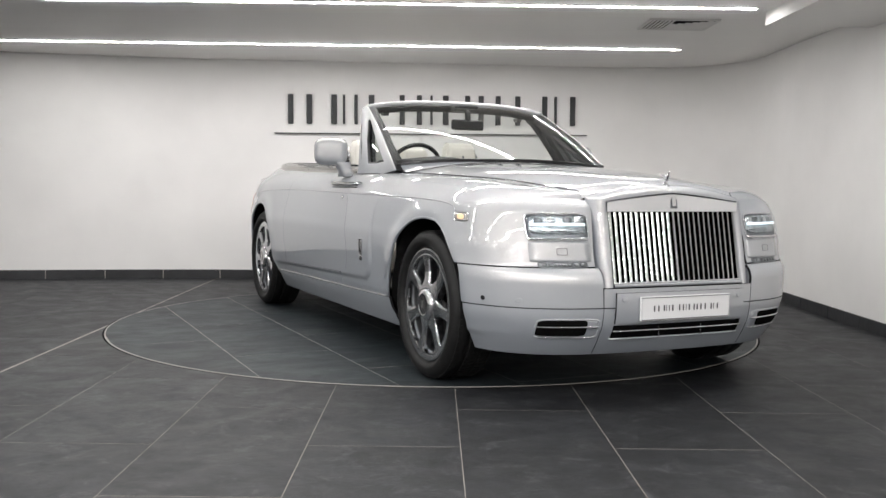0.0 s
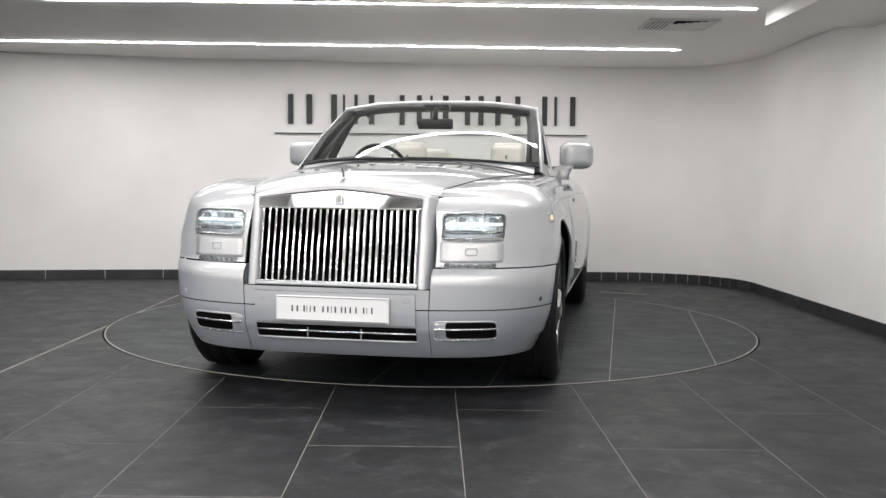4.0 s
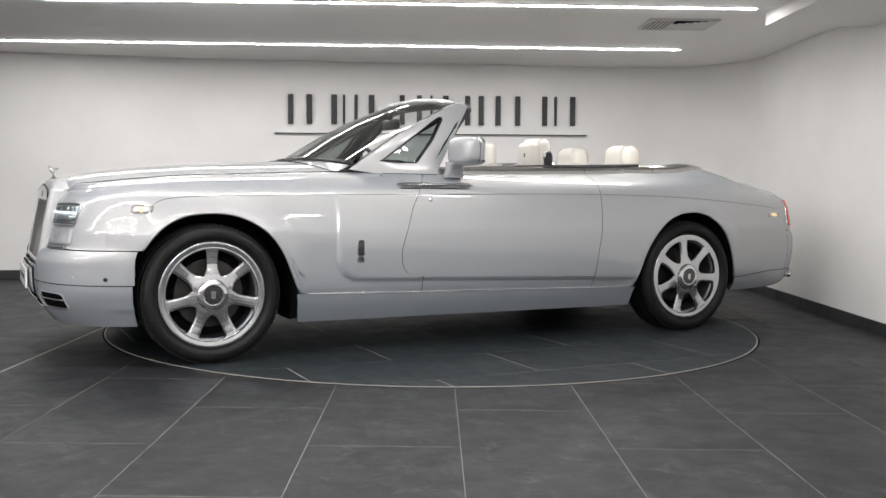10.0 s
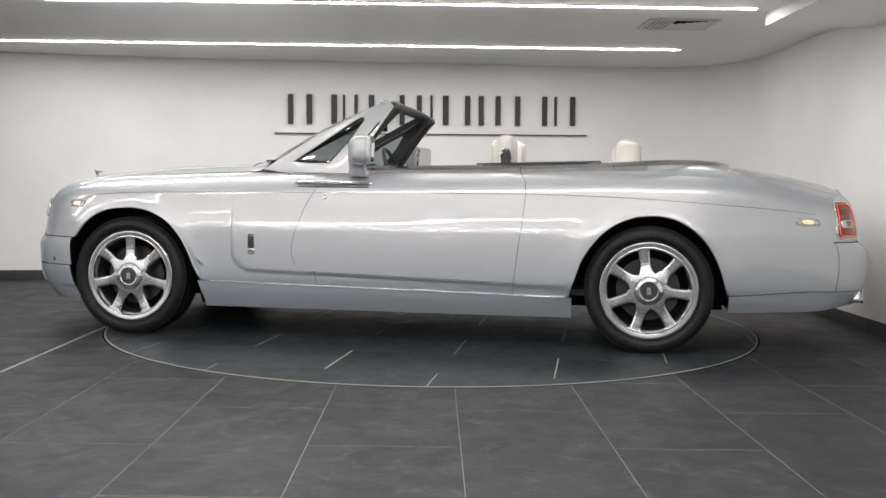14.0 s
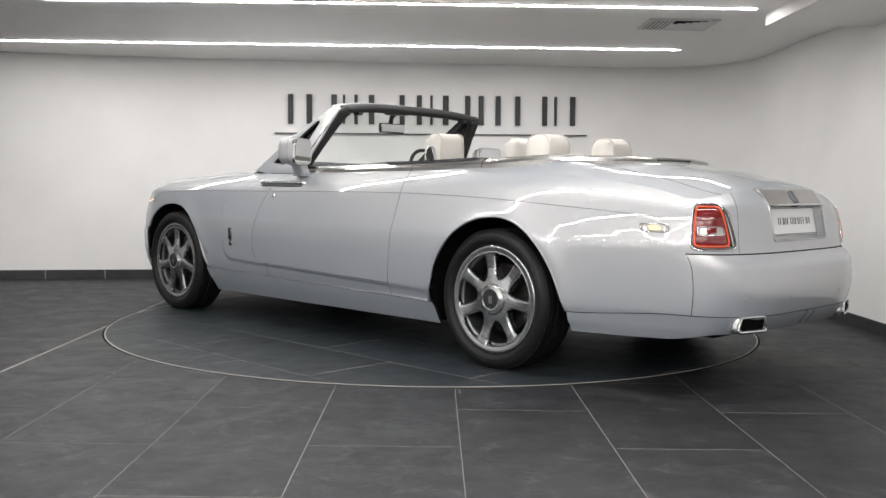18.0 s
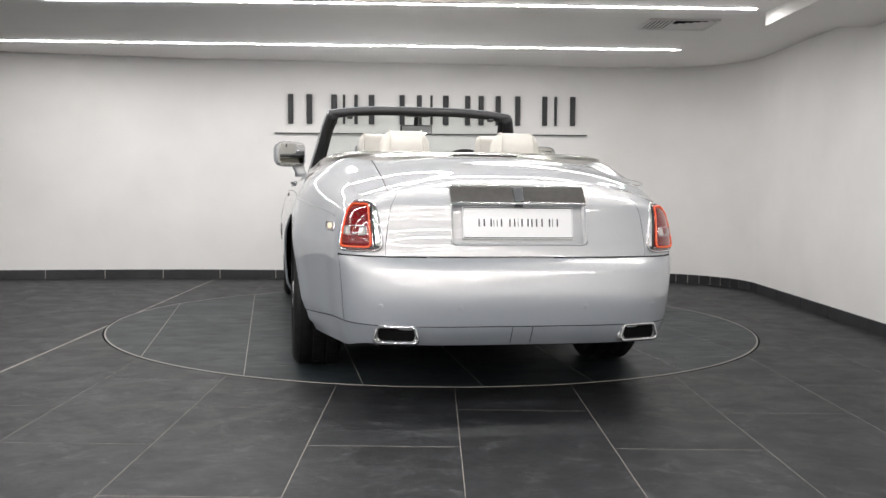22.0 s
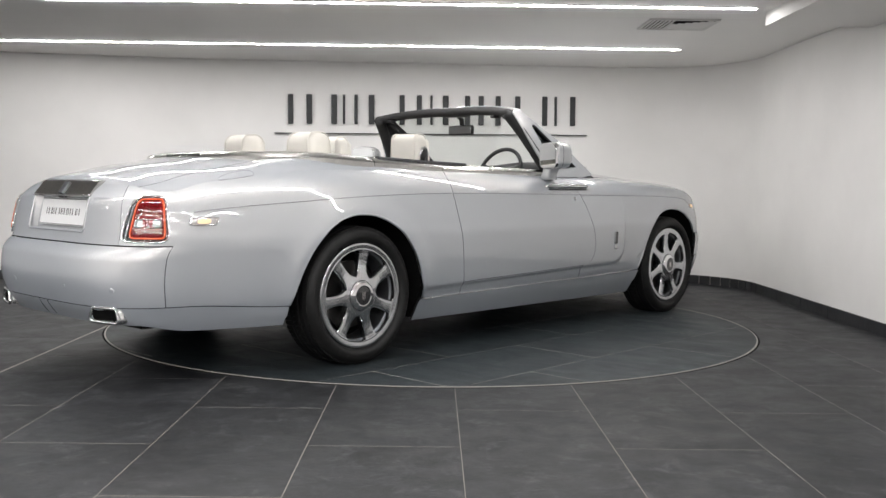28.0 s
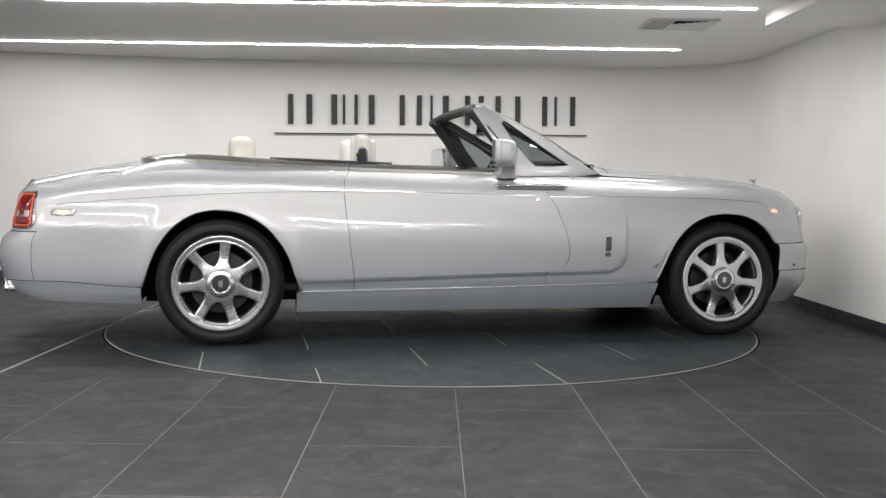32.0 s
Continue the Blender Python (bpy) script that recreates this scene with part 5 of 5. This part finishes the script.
rec = [(rear_x(y, z, 0.002), y, z) for y, z in [(-0.306, 0.918), (-0.306, 0.76), (-0.300, 0.746), (-0.29, 0.743), (0.29, 0.743), (0.300, 0.746), (0.306, 0.76), (0.306, 0.918)]]
cpart("plate_recess_rim", tube(rec, 0.005, False, 8), PAINT, "", True)
show_plate(-2.903, 0.763, 0.909, 0.254, -1, 11, "white show plate with a row of dark plain bars")
for y in (-0.045, 0.045):
    cpart("valance_seam", tube([(rear_x(y, z, 0.001), y, z) for z in span(0.31, 0.385, 4)], 0.0016, False, 5), SEAM_SHADE)

# ---------------------------------------------------------------- screen, pillars, mirrors
def base_pt(y):
    k = (y / 0.77) ** 2
    return Vector((0.93 - 0.15 * k - 0.02 * k ** 4, y, 1.150 - 0.040 * k ** 1.5))


def head_pt(y):
    k = (y / 0.68) ** 2
    return Vector((0.115 - 0.075 * k, y, 1.560 - 0.046 * k ** 1.6))


def screen_fn(u, v):
    t = -1 + 2 * u
    a, b = base_pt(0.755 * t), head_pt(0.665 * t)
    p = a + (b - a) * v
    p.z += 0.035 * math.sin(math.pi * v) * (1 - 0.4 * t * t)
    return tuple(p)


cpart("screen_frame", tube([head_pt(y) for y in span(-0.675, 0.675, 25)], 0.022, False, 10, 0.8), PAINT, "silver painted windscreen frame", True)
glass = sheet("windscreen", screen_fn, span(0, 1, 25), span(0, 1, 13), GLASS, car, "clear raked windscreen", flange=0)
glass.visible_shadow = False
for y0, y1 in ((-0.755, 0.755),):
    cpart("screen_seal", tube([base_pt(y) + Vector((0.0, 0, 0.004)) for y in span(y0, y1, 25)], 0.008, False, 8), BLACK, "", True)
def scuttle_fn(u, v):
    b = base_pt(-0.735 + 1.47 * u)
    x = min(b.x + 0.10 * (1 - v) + 0.003, 1.05)
    lo = roof(x, b.y) + 0.0012
    return x, b.y, lo + max(b.z - 0.003 - lo, 0.0) * v ** 2


sheet("scuttle_panel", scuttle_fn, span(0, 1, 41), span(0, 1, 8), PAINT, car, "silver panel below the windscreen", flip=True, flange=0.004)
for sy in (1, -1):
    def side_y(z, x=0.6):
        wide = 0.028 * min(max((0.75 - x) / 0.5, 0), 1)
        return 0.778 + wide - (0.092 + wide) * (z - 1.10) / 0.41
    outer = [(0.81, 1.085), (0.45, 1.318), (0.10, 1.500), (0.045, 1.522), (-0.010, 1.526), (-0.038, 1.500), (0.09, 1.30), (0.215, 1.11), (0.235, 1.050), (0.52, 1.045)]
    inner = [(0.600, 1.140), (0.42, 1.262), (0.205, 1.412), (0.178, 1.426), (0.160, 1.428), (0.152, 1.412), (0.235, 1.28), (0.350, 1.145), (0.368, 1.130), (0.50, 1.130)]
    bm = bmesh.new()
    lay = []
    for th in (0.0, 0.014):
        lay.append(([bm.verts.new((x, sy * (side_y(z, x) - th), z)) for x, z in outer], [bm.verts.new((x, sy * (side_y(z, x) - th), z)) for x, z in inner]))
    n = len(outer)
    for i in range(n):
        j = (i + 1) % n
        for k, (o, q) in enumerate(lay):
            bm.faces.new((o[i], o[j], q[j], q[i]))
        bm.faces.new((lay[0][0][i], lay[0][0][j], lay[1][0][j], lay[1][0][i]))
        bm.faces.new((lay[0][1][i], lay[0][1][j], lay[1][1][j], lay[1][1][i]))
    bmesh.ops.recalc_face_normals(bm, faces=bm.faces)
    sharp = [e for e in bm.edges if len(e.link_faces) == 2 and e.calc_face_angle(0) > 0.9]
    bmesh.ops.bevel(bm, geom=sharp, offset=0.006, segments=3, affect="EDGES", profile=0.5)
    pil = cpart("side_pillar", bm, PAINT, "silver painted screen pillar round a small fixed window", True)
    v = [(x, sy * (side_y(z, x) - 0.022), z) for x, z in inner]
    g = part("quarter_window", (v, [list(range(n))]), GLASS_S, pil, "small triangular fixed side window")
    g.visible_shadow = False
    part("window_seal", tube([(x, sy * (side_y(z, x) - 0.012), z) for x, z in inner], 0.009, True, 8), BLACK, pil, smooth=True)
    part("pillar_seam", tube([(x, sy * (side_y(1.08, x) + 0.004), roof(x, side_y(1.08, x) + 0.004) + 0.0005) for x in span(0.60, 0.24, 12)], 0.0028, False, 6), SEAM_SHADE, pil)
    # black inner lining of the pillar, thick behind the glass
    bm = bmesh.new()
    lay = []
    for th in (0.0145, 0.060):
        lay.append(([bm.verts.new((x, sy * (side_y(z, x) - th), z)) for x, z in outer], [bm.verts.new((x, sy * (side_y(z, x) - th), z)) for x, z in inner]))
    for i in range(n):
        j = (i + 1) % n
        for o, q in lay:
            bm.faces.new((o[i], o[j], q[j], q[i]))
        bm.faces.new((lay[0][0][i], lay[0][0][j], lay[1][0][j], lay[1][0][i]))
        bm.faces.new((lay[0][1][i], lay[0][1][j], lay[1][1][j], lay[1][1][i]))
    bmesh.ops.recalc_face_normals(bm, faces=bm.faces)
    part("pillar_trim", bm, SOFTBLACK, pil, "black inner pillar trim")
    ln = [(0.30, 0.772, 1.10), (0.20, 0.734, 1.24), (0.10, 0.697, 1.37), (0.01, 0.660, 1.475), (-0.02, 0.643, 1.495)]
    part("pillar_lining", tube([(x - 0.034, sy * (y - 0.010), z) for x, y, z in ln], 0.041, False, 12, 0.9), SOFTBLACK, pil, "padded black pillar lining", smooth=True)
    ln = [(0.70, 0.690, 1.115), (0.43, 0.668, 1.262), (0.18, 0.645, 1.395), (0.05, 0.620, 1.470)]
    part("pillar_lining", tube([(x, sy * y, z) for x, y, z in ln], 0.020, False, 10, 0.8), SOFTBLACK, pil, smooth=True)
cpart("header_lining", tube([head_pt(y) + Vector((-0.066, 0, -0.024)) for y in span(-0.665, 0.665, 25)], 0.044, False, 12, 0.72), SOFTBLACK, "padded black screen header lining", True)
for sy in (1, -1):
    cpart("roof_latch", box(-0.06, sy * 0.52 - 0.02, 1.468, 0.0, sy * 0.52 + 0.02, 1.49, 0.006), BLACK)
    # door mirror
    ym = sy * 0.958
    zm = 1.208
    secs = [(0.192, ym, zm - 0.004, 0.036, 0.030), (0.189, ym, zm - 0.003, 0.062, 0.052), (0.181, ym, zm - 0.002, 0.084, 0.070), (0.166, ym, zm - 0.001, 0.099, 0.082), (0.140, ym, zm, 0.107, 0.088), (0.105, ym, zm, 0.109, 0.090), (0.075, ym, zm, 0.109, 0.090), (0.060, ym, zm, 0.107, 0.088)]
    mir = cpart("door_mirror", loft(secs, 0, 3.6, 44), PAINT, "silver door mirror swept back on a short foot", True)
    sweep = Matrix.Translation((0.125, ym, 0)) @ pose(0, 0, 0, 0, 0, 20 * sy) @ Matrix.Translation((-0.125, -ym, 0))
    mir.matrix_local = Matrix.Translation((OX, OY, 0)) @ sweep
    part("mirror_frame", moved(round_plate(0.010, 0.103, 0.084, 0.040), Matrix.Translation((0.054, ym, zm))), CHROME, mir, "chrome mirror rim")
    part("mirror_glass", moved(round_plate(0.003, 0.094, 0.075, 0.034), pose(0.0435, ym, zm, 0, -3, 0)), MIRROR, mir)
    part("mirror_seam", tube([(0.098, ym + 0.1095 * math.copysign(abs(math.cos(a)) ** (2 / 3.6), math.cos(a)), zm + 0.0905 * math.copysign(abs(math.sin(a)) ** (2 / 3.6), math.sin(a))) for a in span(0, 2 * math.pi, 45)[:-1]], 0.0012, True, 5), SEAM_SHADE, mir)
    yf = sy * 0.872
    secs = [(1.045, 0.150, yf - sy * 0.01, 0.062, 0.046), (1.078, 0.150, yf - sy * 0.004, 0.056, 0.040), (1.095, 0.150, yf + sy * 0.004, 0.052, 0.042), (1.118, 0.150, yf + sy * 0.012, 0.052, 0.046), (1.14, 0.150, yf + sy * 0.020, 0.056, 0.052)]
    part("mirror_foot", loft(secs, 2, 3.5, 28), PAINT, mir, smooth=True).matrix_local = sweep.inverted()
# inner mirror and wipers
im = cpart("inner_mirror", moved(box(-0.016, -0.121, -0.036, 0.016, 0.121, 0.036, 0.014, 3), pose(0.20, 0.0, 1.412, 0, 2, 0)), BLACK, "black framed rear-view mirror", True)
part("mirror_glass", moved(box(-0.002, -0.112, -0.028, 0.002, 0.112, 0.028, 0.001, 1), pose(0.1825, 0.0, 1.412, 0, 2, 0)), MIRROR, im)
part("mirror_mount", tube([(0.21, 0, 1.44), (0.20, 0, 1.49), (0.14, 0, 1.535)], 0.018, False, 8), BLACK, im, smooth=True)
part("sensor_box", box(0.10, -0.09, 1.505, 0.19, 0.09, 1.545, 0.012, 2), BLACK, im)
for y0, y1 in ((0.55, -0.05), (-0.10, -0.62)):
    pts = [base_pt(y) + Vector((0.016 - 0.02 * abs(y - y0), 0, 0.008 + 0.008 * abs(y - y0))) for y in span(y0, y1, 8)]
    cpart("wiper", tube(pts, 0.005, False, 6), BLACK, "black windscreen wiper", True)

# ---------------------------------------------------------------- steel rail and rear deck
RAIL_TOP = [(0.25, 1.112), (-0.87, 1.134), (-1.44, 1.152), (-1.9, 1.172), (-2.2, 1.172)]


def rail(name, pts_outer, width, parent=None):
    v, fc = [], []
    for x, y in pts_outer:
        r = math.hypot(x - (-1.0), y)
        if x > RX0:
            inx, iny = x, y - math.copysign(width, y)
        else:
            d = Vector((x - (-1.15), y)).normalized()
            inx, iny = x - d.x * width, y - d.y * width
        z = roof(x, y)
        t = curve(RAIL_TOP, x)
        v += [(x, y, z - 0.02), (x, y, max(t - 0.030, z + 0.004)), (x * 0.88 + inx * 0.12, y * 0.88 + iny * 0.12, t - 0.017), (inx, iny, t), (inx, iny, z - 0.02)]
    for i in range(len(pts_outer) - 1):
        for j in range(4):
            a = i * 5 + j
            fc.append((a, a + 1, a + 6, a + 5))
    ob = cpart(name, (v, fc), STEEL, "brushed steel rail along the open cabin", False, parent)
    return ob


for sy in (1, -1):
    rail("door_rail", [(x, sy * RY) for x in span(0.225, -0.866, 16)], 0.055)
    rail("rear_rail", [(x, sy * ring_y(x)) for x in span(-0.871, -1.437, 10)], 0.055)
back = [(ring_x(y), y) for y in [RY * math.sin(a) for a in span(-1.53, 1.53, 61)]]
back = [p for p in back if p[0] < -1.441]
back = [(-1.441, -ring_y(-1.441))] + back + [(-1.441, ring_y(-1.441))]
deck_rail = rail("rear_deck_rail", back, 0.075)
DECKM = mat("dark deck panel", (0.05, 0.052, 0.058), 0.18, metal=0.3, coat=1.0)


def deck_fn(u, v):
    y = (-1 + 2 * u)
    x = -1.36 + v * 0.775
    w = max(ring_y(x - 0.06) - 0.055, 0.02)
    yy = y * w
    zc = curve(RAIL_TOP, x) - 0.002
    return x, yy, zc + 0.040 * (1 - y * y) * ease(v / 0.25) * ease((1 - v) / 0.15)


sheet("rear_deck", deck_fn, span(0, 1, 31), span(0, 1, 24), DECKM, car, "dark glossy tonneau deck behind the rear seats", flip=False)
part("brake_light", box(-2.198, -0.17, 1.150, -2.185, 0.17, 1.158), BLACK, deck_rail)

# ---------------------------------------------------------------- cabin
cpart("cabin_floor", box(-1.75, -0.76, 0.32, 0.75, 0.76, 0.36), SOFTBLACK)
cpart("cabin_bulkhead", box(0.74, -0.74, 0.30, 0.78, 0.74, 1.06), SOFTBLACK)
for sy in (1, -1):
    cpart("door_card", box(-0.87, sy * 0.745 - 0.02, 0.40, 0.34, sy * 0.745 + 0.02, 1.085, 0.01), CREAM, "cream leather door lining")
    cpart("side_trim", box(-1.55, sy * 0.735 - 0.02, 0.86, -0.88, sy * 0.735 + 0.02, 1.10, 0.01), CREAM)
v, fc = [], []
ys = span(-0.745, 0.745, 25)
secd = [(0.93, 1.128), (0.80, 1.146), (0.62, 1.150), (0.45, 1.146), (0.36, 1.128), (0.33, 1.09), (0.345, 1.00), (0.42, 0.86), (0.46, 0.70)]
for y in ys:
    lump = 0.030 * math.exp(-((y + 0.40) / 0.22) ** 2)
    for k, (x, z) in enumerate(secd):
        xx = min(x, base_pt(y).x - 0.01) if k < 3 else x
        v.append((xx, y, z + (lump if 2 <= k <= 4 else 0)))
for i in range(len(ys) - 1):
    for j in range(len(secd) - 1):
        a = i * len(secd) + j
        fc.append((a, a + len(secd), a + len(secd) + 1, a + 1))
cpart("dashboard", (v, fc), SOFTBLACK, "dark leather dashboard", True)
for y in (-0.55, -0.25, 0.25, 0.55):
    cpart("air_vent", box(0.325, y - 0.035, 1.03, 0.34, y + 0.035, 1.085, 0.008), CHROME)

sw = cpart("steering_wheel", tube([(0.19 * math.sin(a) * 0.40, 0.19 * math.cos(a), 0.19 * math.sin(a) * 0.917) for a in span(0, 2 * math.pi, 37)[:-1]], 0.0145, True, 10), BLACK, "dark leather steering wheel", True)
sw.matrix_local = pose(OX + 0.185, OY - 0.39, 1.090)
part("wheel_hub", lathe([(0.0, -0.02), (0.06, -0.015), (0.07, 0.0), (0.05, 0.02)], 24), BLACK, sw).matrix_local = pose(0, 0, 0, 0, 0, 90) @ pose(0, 0, 0, 23, 0, 0)
for a in (20, 160, 270):
    c, q = math.cos(math.radians(a)), math.sin(math.radians(a))
    part("wheel_spoke", tube([(0.05 * q * 0.4, 0.05 * c, 0.05 * q * 0.917), (0.18 * q * 0.4, 0.18 * c, 0.18 * q * 0.917)], 0.011, False, 8), CHROME if a == 270 else BLACK, sw)


def cushion(x0, y0, z0, x1, y1, z1, bevel, taper=0.0, tilt=0.0):
    bm = box(x0, y0, z0, x1, y1, z1, bevel, 5)
    zc = z0
    for vt in bm.verts:
        k = (vt.co.z - z0) / (z1 - z0)
        vt.co.y = (y0 + y1) / 2 + (vt.co.y - (y0 + y1) / 2) * (1 - taper * k)
        vt.co.x -= tilt * (vt.co.z - zc)
    return bm


def piping(seat, x0, x1, z0, z1, yc, half, taper, r):
    """Sewn welts round both sides of a headrest."""
    for side in (1, -1):
        pts = []
        for cx, cz, a0 in ((x1 - r, z1 - r, 0), (x0 + r, z1 - r, 90)):
            for k in range(7):
                a = math.radians(a0 + 15 * k)
                pts.append((cx + r * math.cos(a), cz + r * math.sin(a)))
        pts = [(x1, z0 + 0.01)] + pts + [(x0, z0 + 0.01)]
        part("piping", tube([(x, yc + side * half * (1 - taper * (z - z0) / (z1 - z0)), z) for x, z in pts], 0.0038, False, 6), CREAM, seat, smooth=True)


for sy in (1, -1):
    yc = sy * 0.385
    seat = cpart("front_seat", cushion(-0.74, yc - 0.25, 0.50, -0.56, yc + 0.25, 1.11, 0.06, 0.1, 0.25), CREAM, "cream leather front seat with a headrest", True)
    part("seat_base", cushion(-0.60, yc - 0.25, 0.38, 0.0, yc + 0.25, 0.58, 0.05), CREAM, seat, smooth=True)
    part("headrest", cushion(-0.800, yc - 0.142, 1.10, -0.690, yc + 0.142, 1.328, 0.050, 0.10, 0.0), CREAM, seat, "cream leather headrest", True)
    piping(seat, -0.800, -0.690, 1.10, 1.328, yc, 0.112, 0.10, 0.042)
    part("headrest_pad", cushion(-0.725, yc - 0.125, 1.12, -0.652, yc + 0.125, 1.300, 0.034, 0.08), CREAM, seat, smooth=True)
    part("badge_mark", box(-0.652, yc - 0.008, 1.20, -0.649, yc + 0.008, 1.228), ALLOY_D, seat)
    # belt guide arm beside the headrest
    ya = yc + sy * 0.150
    hoop = [(-0.785, ya, 1.09), (-0.785, ya, 1.20), (-0.775, ya, 1.232), (-0.75, ya, 1.242), (-0.728, ya, 1.230), (-0.72, ya, 1.20), (-0.72, ya, 1.09)]
    part("belt_arm", box(-0.780, ya - 0.006, 1.08, -0.725, ya + 0.006, 1.230, 0.005), BLACK, seat, "black and chrome belt guide")
    part("belt_arm_trim", tube(hoop, 0.008, False, 8), CHROME, seat, smooth=True)
    part("belt_guide", tube([(-0.76, ya + sy * 0.01, 1.17), (-0.79, ya + sy * 0.05, 1.13), (-0.84, ya + sy * 0.10, 1.11)], 0.009, False, 8), CHROME, seat, smooth=True)
    yr = sy * 0.325
    seat = cpart("rear_seat", cushion(-1.52, yr - 0.27, 0.50, -1.34, yr + 0.27, 1.13, 0.06, 0.0, 0.22), CREAM, "cream leather rear seat with a headrest", True)
    part("seat_base", cushion(-1.36, yr - 0.27, 0.38, -0.92, yr + 0.27, 0.58, 0.05), CREAM, seat, smooth=True)
    part("headrest", cushion(-1.620, yr - 0.152, 1.12, -1.448, yr + 0.152, 1.306, 0.072, 0.14, 0.0), CREAM, seat, "cream leather rear headrest", True)
    piping(seat, -1.620, -1.448, 1.12, 1.306, yr, 0.104, 0.14, 0.066)
    part("badge_mark", box(-1.455, yr - 0.008, 1.225, -1.452, yr + 0.008, 1.253), ALLOY_D, seat)
cpart("rear_shelf", box(-1.66, -0.72, 1.085, -1.36, 0.72, 1.150, 0.025, 3), CREAM, "cream leather rear seat surround", True)

floor_tiles()


def motions():
    rows = [(float(t), pose(*AXIS, 0, 0, 0, TURN0 + TURN_RATE * t)) for t in range(33)]
    walk(car, rows)
    walk(disc, rows)


motions()
